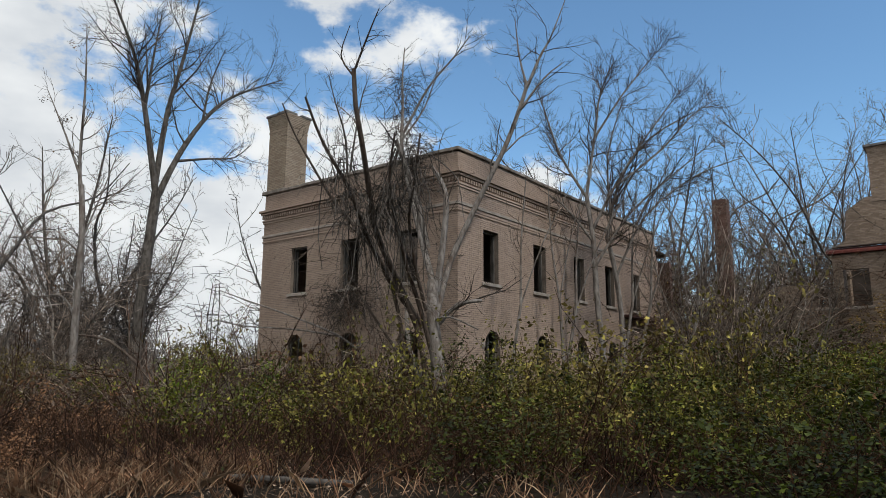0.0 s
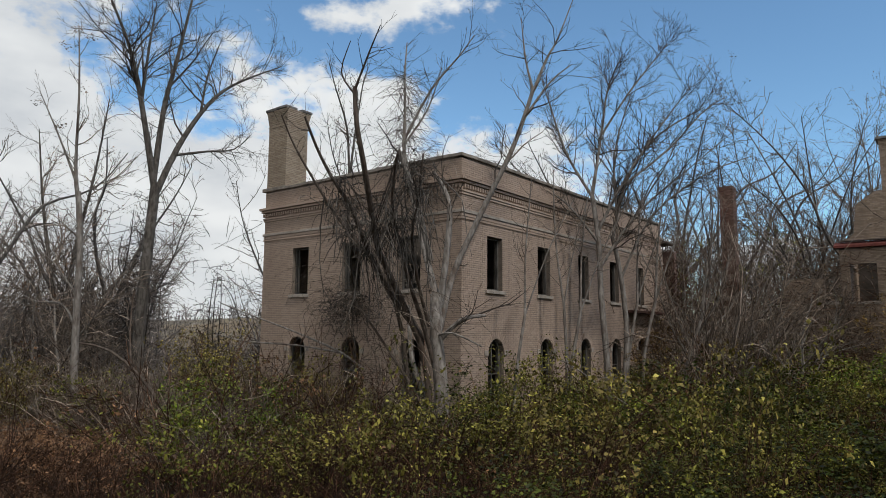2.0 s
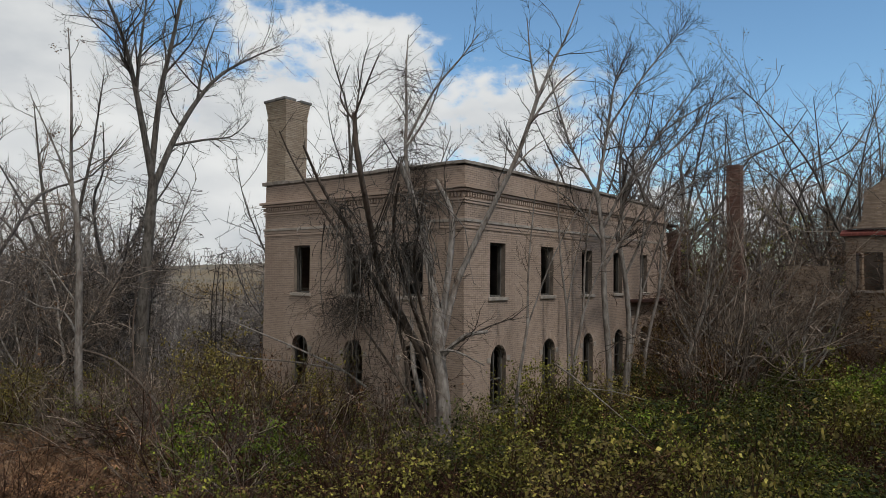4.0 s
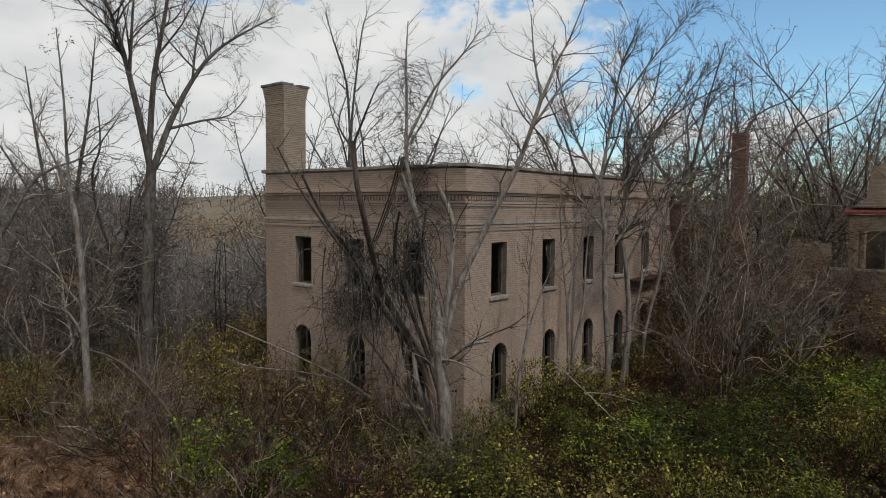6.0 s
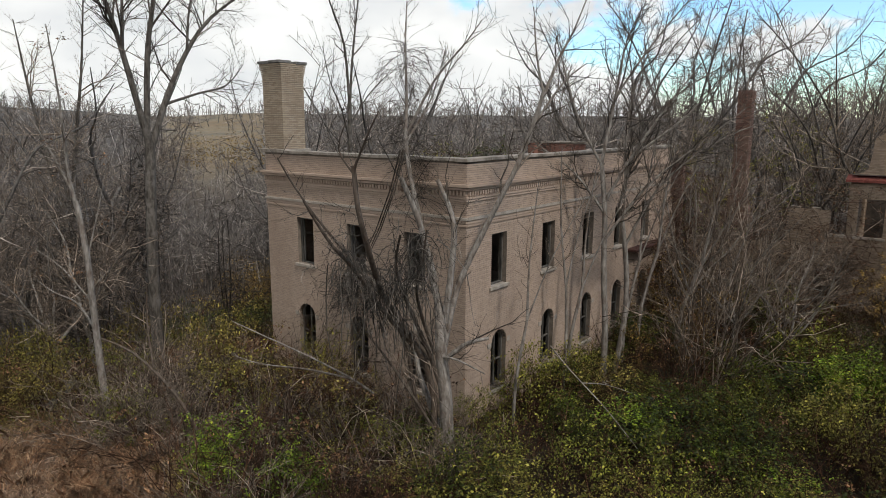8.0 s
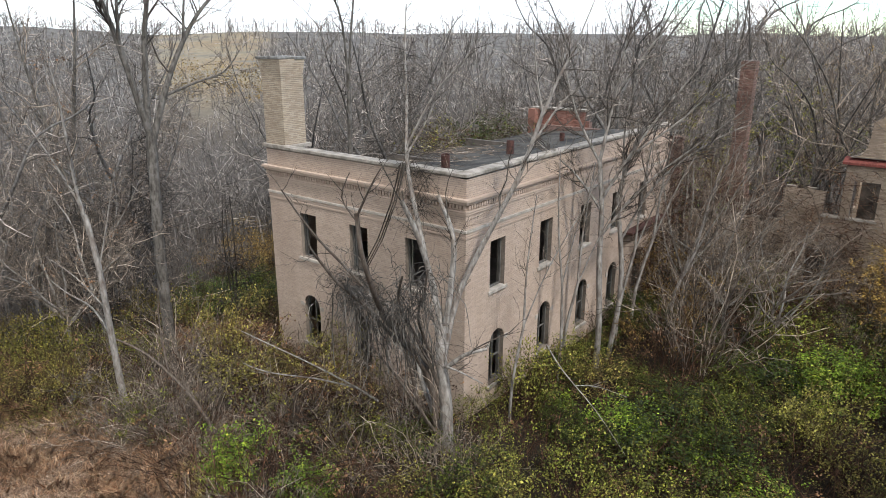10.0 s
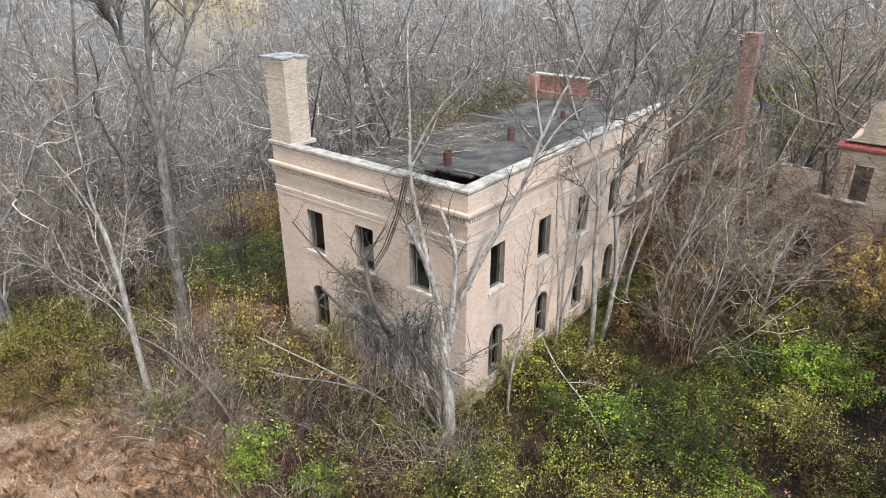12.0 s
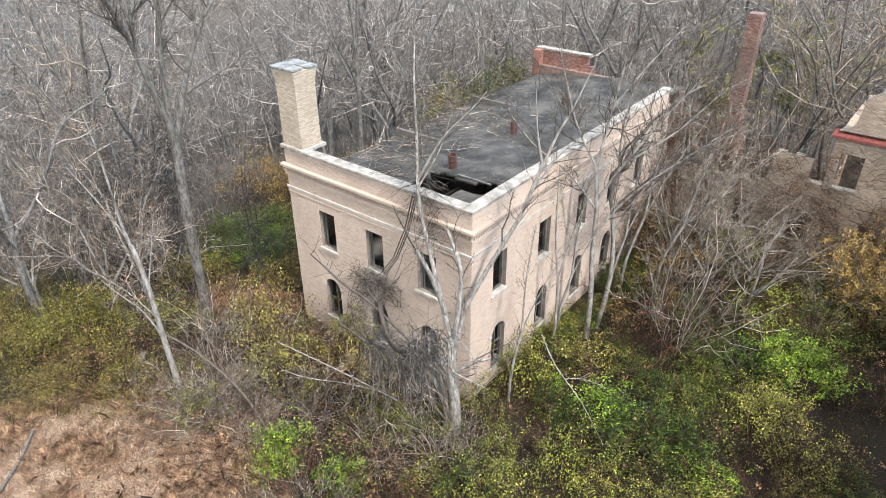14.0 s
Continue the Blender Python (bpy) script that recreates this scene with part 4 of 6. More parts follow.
def build_hero_trees():
    # dead tree wrapped in vines before the building's corner
    dead = [
        ([(0.62, -1.8, -0.2), (0.58, -1.78, 1.6), (0.34, -1.75, 3.3), (0.12, -1.5, 4.5)], 0.25, 0.18),
        ([(0.1, -1.35, 4.2), (-0.7, -1.1, 6.0), (-1.4, -0.85, 7.7), (-2.1, -0.6, 9.6), (-2.8, 0.2, 11.6), (-3.55, 1.0, 13.45), (-3.9, 1.5, 15.0)], 0.12, 0.02),
        ([(-0.1, -1.5, 5.6), (-0.25, -2.2, 7.7), (-0.42, -2.8, 9.0)], 0.10, 0.075),
        ([(0.12, -1.3, 4.2), (0.3, -1.1, 6.5), (0.14, -0.96, 7.7), (-0.7, -0.65, 8.75)], 0.12, 0.07),
        ([(0.15, -1.35, 3.4), (0.1, -0.6, 5.2), (0.6, -0.1, 6.8), (1.2, 0.3, 8.3), (1.64, 0.59, 9.4), (2.0, 0.9, 10.7), (2.2, 1.1, 11.6)], 0.11, 0.065),
        ([(2.2, 1.1, 11.5), (1.9, 1.1, 12.7), (1.8, 1.0, 14.2)], 0.05, 0.012),
        ([(2.2, 1.1, 11.5), (2.5, 1.5, 12.7), (2.8, 1.8, 13.5), (3.3, 2.2, 15.2)], 0.06, 0.012),
        ([(2.0, 0.9, 10.6), (2.6, 1.6, 11.9), (3.2, 2.0, 12.5)], 0.05, 0.012),
        ([(-2.3, -0.4, 10.2), (-1.4, 0.0, 12.0), (-0.4, 0.4, 13.2), (0.1, 0.6, 13.9)], 0.055, 0.012),
        ([(-2.2, -0.5, 10.0), (-1.7, 0.2, 11.4), (-1.3, 0.5, 13.0)], 0.045, 0.012),
        ([(0.4, -1.75, 3.0), (1.1, -1.5, 3.7), (1.6, -0.9, 3.85)], 0.09, 0.05),
        ([(0.36, -1.8, 3.2), (1.1, -1.9, 3.3), (1.9, -1.5, 2.9)], 0.045, 0.02),
        ([(0.5, -1.75, 0.2), (-0.2, -1.7, 1.5), (-0.7, -1.7, 2.6), (-1.0, -1.5, 4.2)], 0.12, 0.06),
    ]
    tree("dead_tree", "dead silver-barked tree with broken stubs, before the corner", "tree", dead, 11, BARK_PALE, TWIG_DARK, gaps=(0.7, 0.36, 0.2), lengths=(1.6, 0.9, 0.42), r_min=0.0055, up=0.07, spread=0.75, wiggle=0.2)
    # the vine-laden stems that lean out from the same foot towards the clearing
    laden = [
        ([(0.2, -1.95, -0.15), (0.22, -1.95, 1.2), (0.22, -2.0, 2.0), (0.12, -2.3, 3.1)], 0.13, 0.10),
        ([(0.15, -2.2, 2.9), (0.02, -3.2, 4.5), (0.21, -4.3, 5.7), (0.84, -5.3, 6.75), (1.23, -6.0, 7.75), (1.28, -6.3, 8.6), (1.27, -6.4, 9.6)], 0.10, 0.06),
        ([(1.27, -6.4, 9.5), (1.9, -6.5, 10.4), (2.34, -6.6, 10.9)], 0.035, 0.01),
        ([(1.27, -6.4, 9.4), (0.97, -6.6, 10.0), (1.39, -6.7, 10.7)], 0.03, 0.01),
        ([(0.18, -2.3, 3.2), (-0.2, -3.2, 4.36), (-0.13, -4.3, 5.57), (0.24, -5.4, 6.64), (0.26, -6.2, 7.42), (0.22, -6.7, 8.1), (0.36, -7.24, 8.75)], 0.08, 0.03),
        ([(0.1, -2.0, 3.1), (-0.48, -2.8, 4.55), (-1.12, -3.4, 5.75), (-1.87, -3.9, 6.8), (-2.05, -4.8, 7.9), (-2.28, -5.4, 8.87), (-2.22, -5.96, 9.65)], 0.07, 0.02),
        ([(0.35, -1.8, 2.2), (0.37, -2.4, 3.5), (0.46, -3.2, 4.8), (0.88, -4.2, 5.95), (1.36, -5.0, 6.9), (2.07, -5.6, 7.85)], 0.08, 0.03),
        ([(0.5, -2.3, 3.5), (0.71, -3.1, 4.8), (1.23, -4.0, 5.95), (1.93, -4.6, 6.87), (2.44, -5.0, 7.95)], 0.06, 0.025),
        ([(-1.1, -3.4, 5.7), (-1.9, -3.5, 6.3), (-2.9, -3.4, 6.5)], 0.035, 0.012),
        ([(0.2, -1.8, 0.3), (-0.3, -2.2, 1.5), (-0.2, -2.7, 3.2), (-0.3, -3.3, 5.0)], 0.09, 0.05),
        ([(0.4, -1.9, 0.4), (0.1, -2.5, 1.6), (-0.7, -2.9, 2.9), (-1.3, -3.4, 4.0)], 0.06, 0.03),
    ]
    tree("vine_clad_tree", "dark many-stemmed bare tree smothered in dry vines", "tree", laden, 12, BARK_BROWN, TWIG_DARK, gaps=(0.95, 0.45, 0.26), lengths=(1.1, 0.6, 0.3), r_min=0.0055, up=0.05, spread=0.75, wiggle=0.24)
    # slim tree that rises behind the roof's west edge
    rear = [
        ([(-13.1, 7.4, -1.0), (-13.2, 7.3, 4.0), (-13.1, 7.3, 9.0), (-13.1, 7.36, 11.6)], 0.16, 0.11),
        ([(-13.1, 7.36, 11.4), (-13.1, 7.06, 14.5), (-13.1, 6.2, 16.4), (-13.0, 5.5, 17.8)], 0.08, 0.015),
        ([(-13.1, 7.36, 11.5), (-13.1, 7.6, 13.7), (-13.1, 8.2, 17.3), (-13.0, 8.6, 18.6)], 0.08, 0.015),
        ([(-13.1, 7.3, 9.6), (-12.6, 6.3, 11.3), (-12.2, 5.2, 12.6), (-12.0, 4.6, 14.2)], 0.055, 0.012),
        ([(-13.1, 7.3, 10.4), (-12.8, 8.4, 12.0), (-12.6, 9.8, 13.2)], 0.05, 0.012),
    ]
    tree("bare_tree", "slim bare grey tree behind the roof's edge", "tree", rear, 13, BARK_GREY, TWIG_DARK, gaps=(0.4, 0.32, 0.22), lengths=(1.8, 0.85, 0.4), r_min=0.006, group="bare trees", t0=0.2, up=0.06, wiggle=0.2)
    # slender sapling in the brambles, withered leaves still on it
    thin = [
        ([(-10.2, -7.7, -0.1), (-10.4, -7.7, 2.0), (-10.3, -7.8, 4.0), (-10.2, -7.9, 6.2), (-10.4, -8.0, 8.0)], 0.14, 0.09),
        ([(-10.4, -8.0, 7.8), (-10.5, -8.1, 8.9), (-10.2, -8.3, 11.4), (-9.9, -8.6, 13.6)], 0.08, 0.015),
        ([(-10.45, -8.05, 8.3), (-10.9, -8.5, 9.8), (-11.3, -9.1, 11.4)], 0.05, 0.012),
        ([(-10.2, -7.9, 6.0), (-10.0, -7.5, 7.6), (-9.7, -7.2, 9.2)], 0.035, 0.012),
        ([(-10.3, -7.8, 4.4), (-11.2, -8.3, 5.6), (-12.2, -8.8, 6.3)], 0.035, 0.012),
        ([(-10.3, -7.8, 3.4), (-11.5, -7.8, 4.2), (-13.4, -7.8, 4.3), (-14.6, -7.9, 4.6)], 0.045, 0.012),
    ]
    tree("sapling", "slender pale sapling with withered leaf clusters, in the brambles", "sapling", thin, 14, BARK_PALE, TWIG, gaps=(0.45, 0.35, 0.25), lengths=(1.2, 0.6, 0.3), r_min=0.006, t0=0.2, up=0.02, wiggle=0.24, crown=(420, 0.075, BROWNLEAF, 0.12))

    # tall forked tree west of the building
    tall = [
        ([(-15.3, -2.9, -1.2), (-15.25, -2.95, 3.0), (-15.1, -2.9, 6.3), (-15.2, -2.65, 9.7)], 0.27, 0.21),
        ([(-15.2, -2.65, 9.5), (-15.2, -3.2, 12.0), (-15.3, -3.7, 14.3), (-15.4, -4.2, 16.0), (-15.5, -5.0, 17.7), (-15.6, -5.7, 19.2)], 0.16, 0.02),
        ([(-15.2, -2.75, 10.0), (-15.2, -2.45, 13.5), (-15.1, -2.0, 16.0), (-15.0, -1.5, 19.0), (-14.9, -1.2, 21.2)], 0.15, 0.02),
        ([(-15.2, -2.65, 9.3), (-15.2, -1.7, 11.7), (-15.2, -0.6, 13.7), (-15.2, 0.6, 15.2), (-15.2, 2.2, 16.4), (-15.2, 4.1, 17.6)], 0.16, 0.02),
        ([(-15.2, -1.75, 11.4), (-15.1, -0.2, 11.9), (-15.0, 1.2, 12.3), (-15.0, 2.2, 13.3)], 0.07, 0.015),
        ([(-15.3, -3.5, 13.4), (-15.2, -3.35, 16.0), (-15.2, -3.1, 18.6)], 0.09, 0.015),
        ([(-15.2, -0.6, 13.6), (-15.1, -0.4, 15.6), (-15.1, 0.3, 17.8)], 0.07, 0.015),
    ]
    tree("bare_tree", "tall bare forked tree with grey bark beside the building", "tree", tall, 21, BARK_GREY, TWIG_DARK, gaps=(0.36, 0.26, 0.16), lengths=(2.3, 1.1, 0.48), r_min=0.0065, t0=0.2, spread=0.8, up=0.06, wiggle=0.22, group="bare trees")
    lean = [
        ([(-29.8, 0.2, -4.8), (-31.0, 0.4, 1.5), (-32.6, 0.6, 5.4)], 0.34, 0.24),
        ([(-32.6, 0.6, 5.2), (-34.2, 0.7, 8.0), (-35.2, 0.4, 12.0), (-36.2, 0.2, 17.0)], 0.2, 0.03),
        ([(-31.2, 0.4, 2.2), (-31.6, 1.2, 8.5), (-31.0, 1.8, 13.5), (-30.6, 2.2, 18.5)], 0.17, 0.03),
        ([(-31.6, 0.4, 3.2), (-34.0, -1.0, 7.5), (-36.0, -2.6, 10.0)], 0.14, 0.02),
    ]
    tree("bare_tree", "bare grey tree with several leaning stems", "tree", lean, 23, BARK_GREY, TWIG, gaps=(0.42, 0.3, 0.2), lengths=(3.0, 1.4, 0.55), r_min=0.0075, t0=0.15, spread=0.85, up=0.05, wiggle=0.22, group="bare trees")
    # pale many-limbed trees on the slope further west
    for i, (x, y, h, s) in enumerate(((-25.6, -7.4, 10.5, 0.75), (-28.5, -4.0, 13.0, 0.6), (-22.6, -4.6, 9.0, 0.8), (-31.0, 2.5, 14.0, 0.6), (-27.0, 0.5, 13.0, 0.5), (-20.6, -3.4, 10.0, 0.6))):
        W = [([tuple(np.array(p) + (x, y, lift(x, y))) for p in pts], a, b) for pts, a, b in wild_limbs(80 + i, h, 0.15, 5, s, 0.22)]
        tree("bare_tree", "pale bare tree with long crooked limbs on the wooded slope", "tree", W, 70 + i, BARK_PALE, TWIG, gaps=(0.4, 0.3, 0.24), lengths=(2.4, 1.1, 0.5), r_min=0.008, group="bare trees", t0=0.1, spread=0.95, up=0.02, wiggle=0.26)
    # dark trees behind the ruined wing
    for i, (x, y, h, s) in enumerate(((5.0, 28.0, 15.0, 0.45), (12.6, 30.0, 17.0, 0.5), (7.0, 32.0, 18.0, 0.5))):
        W = [([tuple(np.array(p) + (x, y, lift(x, y))) for p in pts], a, b) for pts, a, b in wild_limbs(90 + i, h, 0.16, 5, s, 0.2)]
        tree("bare_tree", "dark bare tree with a full crown behind the ruin", "tree", W, 95 + i, BARK_GREY, TWIG, gaps=(0.4, 0.34, 0.28), lengths=(2.2, 1.0, 0.5), r_min=0.008, group="bare trees", t0=0.1, spread=0.8, up=0.06, wiggle=0.22)
    # saplings and spreading trees along the east wall
    spread = [
        ([(1.9, 7.2, -0.2), (1.9, 7.2, 2.2), (1.7, 7.2, 4.9), (1.6, 7.3, 7.0), (1.3, 7.4, 9.1)], 0.14, 0.09),
        ([(1.3, 7.4, 9.0), (0.4, 7.0, 10.8), (-0.1, 6.7, 12.6), (-0.5, 6.4, 14.3)], 0.065, 0.012),
        ([(1.6, 7.3, 7.0), (0.5, 6.6, 8.7), (-1.2, 6.0, 10.0), (-2.3, 5.6, 11.4)], 0.055, 0.012),
        ([(1.3, 7.4, 9.0), (1.6, 7.8, 11.8), (1.8, 8.1, 13.8), (2.4, 8.4, 15.3)], 0.075, 0.012),
        ([(1.6, 7.8, 11.7), (2.6, 8.4, 13.5), (3.5, 9.0, 14.9), (4.0, 9.3, 15.6)], 0.05, 0.012),
        ([(1.5, 7.3, 7.4), (2.5, 7.8, 9.5), (3.6, 8.5, 11.5), (4.8, 9.4, 13.5)], 0.075, 0.012),
        ([(2.5, 7.8, 9.4), (4.1, 8.8, 10.9), (5.2, 9.6, 12.4), (6.0, 10.2, 13.1)], 0.05, 0.012),
        ([(1.7, 7.2, 6.0), (3.0, 7.8, 8.1), (4.5, 8.8, 9.7), (6.0, 9.8, 11.2)], 0.065, 0.012),
    ]
    tree("bare_tree", "slender pale bare tree growing against the east wall", "tree", spread, 31, BARK_PALE, TWIG_DARK, gaps=(0.2, 0.15, 0.11), lengths=(1.5, 0.65, 0.3), r_min=0.0055, group="bare trees", t0=0.12, spread=0.75, up=0.1, wiggle=0.2)
    spread2 = [
        ([(1.9, 8.3, -0.2), (2.2, 8.5, 3.0), (2.1, 8.3, 5.6), (1.8, 8.2, 7.4)], 0.12, 0.09),
        ([(1.8, 8.2, 7.2), (2.3, 8.6, 9.8), (3.4, 9.4, 11.7), (5.0, 10.7, 13.0)], 0.08, 0.02),
        ([(2.1, 8.3, 5.6), (3.2, 9.0, 8.2), (5.0, 10.4, 10.0), (6.6, 11.6, 10.8)], 0.06, 0.015),
        ([(2.0, 8.3, 8.0), (1.8, 8.6, 11.0), (2.4, 9.2, 13.8)], 0.06, 0.015),
    ]
    tree("bare_tree", "spreading pale bare tree growing against the east wall", "tree", spread2, 32, BARK_PALE, TWIG_DARK, gaps=(0.24, 0.19, 0.15), lengths=(1.9, 0.75, 0.32), r_min=0.0055, group="bare trees", t0=0.15, spread=0.8, up=0.07, wiggle=0.2)
    for i, (x, y, tip, r) in enumerate(((1.2, 5.0, (0.9, 4.8, 9.8), 0.07), (1.35, 1.1, (1.7, 1.8, 8.7), 0.065), (0.9, 5.9, (1.7, 6.2, 9.2), 0.08), (1.6, 9.8, (2.4, 10.4, 10.5), 0.08), (1.5, 11.8, (2.6, 12.6, 10.8), 0.09), (2.8, 13.6, (4.4, 14.2, 9.0), 0.09))):
        mid = (x + (tip[0] - x) * 0.4 + 0.15, y + (tip[1] - y) * 0.4, tip[2] * 0.45)
        q = (x + (tip[0] - x) * 0.7 - 0.1, y + (tip[1] - y) * 0.7 + 0.1, tip[2] * 0.7)
        L = [([(x, y, -0.2), (x + 0.08, y, tip[2] * 0.2), mid], r, r * 0.75), ([mid, q, tip], r * 0.75, 0.014), ([mid, (q[0] + 0.7, q[1] + 0.3, q[2]), (tip[0] + 1.3, tip[1] + 0.8, tip[2] * 0.93)], r * 0.5, 0.012)]
        tree("sapling", "thin pale bare sapling close to the east wall", "sapling", L, 40 + i, BARK_PALE, TWIG, gaps=(0.4, 0.3, 0.2), lengths=(1.1, 0.55, 0.28), group="saplings along the east wall")
    # grey thicket of low crowns past the saplings
    for i, (x, y, h, s) in enumerate(((5.2, 14.0, 6.5, 0.8), (7.0, 15.5, 6.0, 0.9), (4.0, 17.3, 8.5, 0.6), (6.0, 17.2, 6.0, 0.8), (3.0, 14.8, 9.5, 0.6), (7.6, 14.2, 5.5, 0.8), (1.6, 18.6, 10.5, 0.5))):
        W = [([tuple(np.array(p) + (x, y, 0)) for p in pts], a, b) for pts, a, b in wild_limbs(60 + i, h, 0.09, 5, s, 0.2)]
        tree("bare_tree", "low bare tree with a wide grey crown among the ruins", "tree", W, 50 + i, BARK_PALE, TWIG, gaps=(0.3, 0.24, 0.17), lengths=(1.5, 0.8, 0.36), group="bare trees")


build_hero_trees()


FWD, RGT = (-0.6157, 0.788), (0.788, 0.6157)


def spot(a, b):
    """Metres ahead of and to the right of the clearing where the view begins."""
    return 13.4 + FWD[0] * a + RGT[0] * b, -18.2 + FWD[1] * a + RGT[1] * b


def inside(x, y, m=0.5):
    return (WEST - m < x < m and -m < y < NORTH + m) or (0.2 < x < 21 and 21.3 - m < y < 22 + m)


def scatter(kinds, rng, spots, smin, smax):
    used = set()
    for x, y in spots:
        k = kinds[rng.randrange(len(kinds))]
        s = rng.uniform(smin, smax)
        near = (x - 13.4) * FWD[0] + (y + 18.2) * FWD[1]
        s *= 0.85 if near < 11 else 1.08 if near < 14.5 else 1.12
        if -11 < x < 3.0 and -2.6 < y < 19:
            s *= 0.88
        m = pose(x, y, lift(x, y) - 0.03, 0, 0, rng.uniform(0, 360)) @ Matrix.Diagonal((s * rng.uniform(0.85, 1.2), s * rng.uniform(0.85, 1.2), s * rng.uniform(0.65, 1.3), 1))
        if k not in used:
            used.add(k)
            k.matrix_basis = m
        else:
            copy_thing(k, m)
    for k in kinds:
        if k not in used:
            k.matrix_basis = pose(-40 - 3 * len(used), 60, lift(-40, 60))


def build_woods():
    """Trees of the wood behind, copied from a few."""
    kinds = []
    for i, (h, r, forks, splay) in enumerate(((17, 0.2, 3, 0.45), (20, 0.26, 4, 0.55), (14, 0.15, 3, 0.5), (18, 0.2, 2, 0.35), (12, 0.11, 4, 0.7), (16, 0.18, 5, 0.7))):
        T = tree("woodland_tree", "bare grey woodland tree", "tree", wild_limbs(100 + i, h, r, forks, splay, 0.3), 120 + i, BARK_FAR, TWIG_FAR, gaps=(0.75, 0.7, 1.2), lengths=(2.6, 1.3, 0.8), r_min=0.016, group="woodland trees", t0=0.1, spread=0.9, wiggle=0.26)
        kinds.append(T)
    rng = random.Random(77)
    spots = []
    small = []
    # thin wood west of the building, then the wood behind; only low growth in the gap towards the field
    for count, lo, hi, b0, b1, gap in ((22, 31, 50, -0.80, -0.33, 2.0), (20, 36, 62, -0.66, -0.40, 1.6), (56, 42, 66, -0.85, 0.85, 1.7), (30, 44, 64, -0.2, 0.62, 1.4), (44, 60, 100, -0.85, 0.85, 2.2)):
        n, tries = 0, 0
        while n < count and tries < 4000:
            tries += 1
            a = rng.uniform(lo, hi)
            rel = rng.uniform(b0, b1)
            x, y = spot(a, rel * a)
            if inside(x, y, 1.2) or (-13 < x and y < 22.8):
                continue
            if math.hypot(x + 18.5, y - 3.5) < 4.5 or math.hypot(x + 22, y - 6.5) < 4.5 or (x > -18 and y < -2.5) or (-24 < x < -11 and -5 < y < 7):
                continue
            low_gap = a > 38 and -0.41 < rel < -0.27
            if low_gap and a > 90:
                continue
            if any(math.hypot(x - p, y - q) < gap for p, q in spots):
                continue
            spots.append((x, y))
            small.append(low_gap)
            n += 1
    for i, (x, y) in enumerate(spots):
        m = pose(x, y, lift(x, y), 0, 0, rng.uniform(0, 360)) @ Matrix.Scale(rng.uniform(0.32, 0.5) if small[i] else rng.uniform(0.65, 1.05) if i < 98 or i > 127 else rng.uniform(0.95, 1.3), 4)
        if i < len(kinds):
            kinds[i].matrix_basis = m
        else:
            copy_thing(kinds[rng.randrange(len(kinds))], m)
    # the far wood, too dense to count, and unseen trees added south and east to cut low skylight
    far = []
    g = np.random.default_rng(5)
    for k in range(170):
        ang, r = g.uniform(0, 2 * math.pi), 16 + 45 * g.random() ** 1.2
        x, y = 13.4 + r * math.cos(ang), -18.2 + r * math.sin(ang)
        a, b = (x - 13.4) * FWD[0] + (y + 18.2) * FWD[1], (x - 13.4) * RGT[0] + (y + 18.2) * RGT[1]
        if a > 0 and abs(b) < 1.0 * a + 8 or inside(x, y, 4):
            continue
        h = g.uniform(9, 15)
        t = limb(g, (x, y, lift(x, y)), (0, 0, 1), h, 4, 0.06, 0.05)
        s2 = sprout(g, [(t, np.linspace(0.16, 0.03, 5))], 0.4, 3.2, 0.45, 0.75, 0.22, 0.06, 2, 0.04, 0.03)
        far += [(t[::2], np.array((0.16, 0.1, 0.03)))] + s2 + sprout(g, s2, 0.7, 1.6, 0.6, 0.75, 0.15, 0.05, 1, 0.03, 0.1)
    for k in range(1300):
        a = 62 + 200 * g.random() ** 1.6
        b = (g.uniform(-0.85, 0.85) if k < 1050 else g.uniform(-0.43, -0.25)) * a
        x, y = spot(a, b)
        in_gap = -0.42 * a < b < -0.26 * a
        if b < -0.2 * a and g.random() < 0.3 or in_gap and a > 220 and g.random() < 0.3:
            continue
        h = g.uniform(2.5, 5.5) * (1 + max(0, a - 130) / 130) if in_gap else g.uniform(9, 18)
        t = limb(g, (x, y, lift(x, y)), (0.12 * g.normal(), 0.12 * g.normal(), 1), h, 4, 0.12, 0.05)
        s = [(t, np.linspace(0.12, 0.03, 5))]
        s2 = sprout(g, s, 0.8, 4.4, 0.45, 1.0, 0.25, 0.02, 2, 0.032, 0.1)
        far += [(t[::2], np.array((0.12, 0.08, 0.03)))] + s2 + sprout(g, s2, 1.25, 2.2, 0.6, 0.95, 0.15, 0.0, 1, 0.025, 0.1)
    for k in range(1500):
        a = 230 + 900 * g.random() ** 1.3
        b = g.uniform(-0.85, 0.85) * a
        if -0.41 * a < b < -0.27 * a and a < 520:
            continue
        x, y = spot(a, b)
        k2 = 1 + a / 700
        t = limb(g, (x, y, lift(x, y)), (0.1 * g.normal(), 0.1 * g.normal(), 1), g.uniform(12, 20), 2, 0.1, 0.05)
        s2 = sprout(g, [(t, np.array((0.2, 0.14, 0.08)) * k2)], 1.5, 6.0, 0.6, 0.9, 0.25, 0.02, 2, 0.11 * k2, 0.1)
        far += [(t, np.array((0.2, 0.14, 0.08)) * k2)] + s2
    low = []
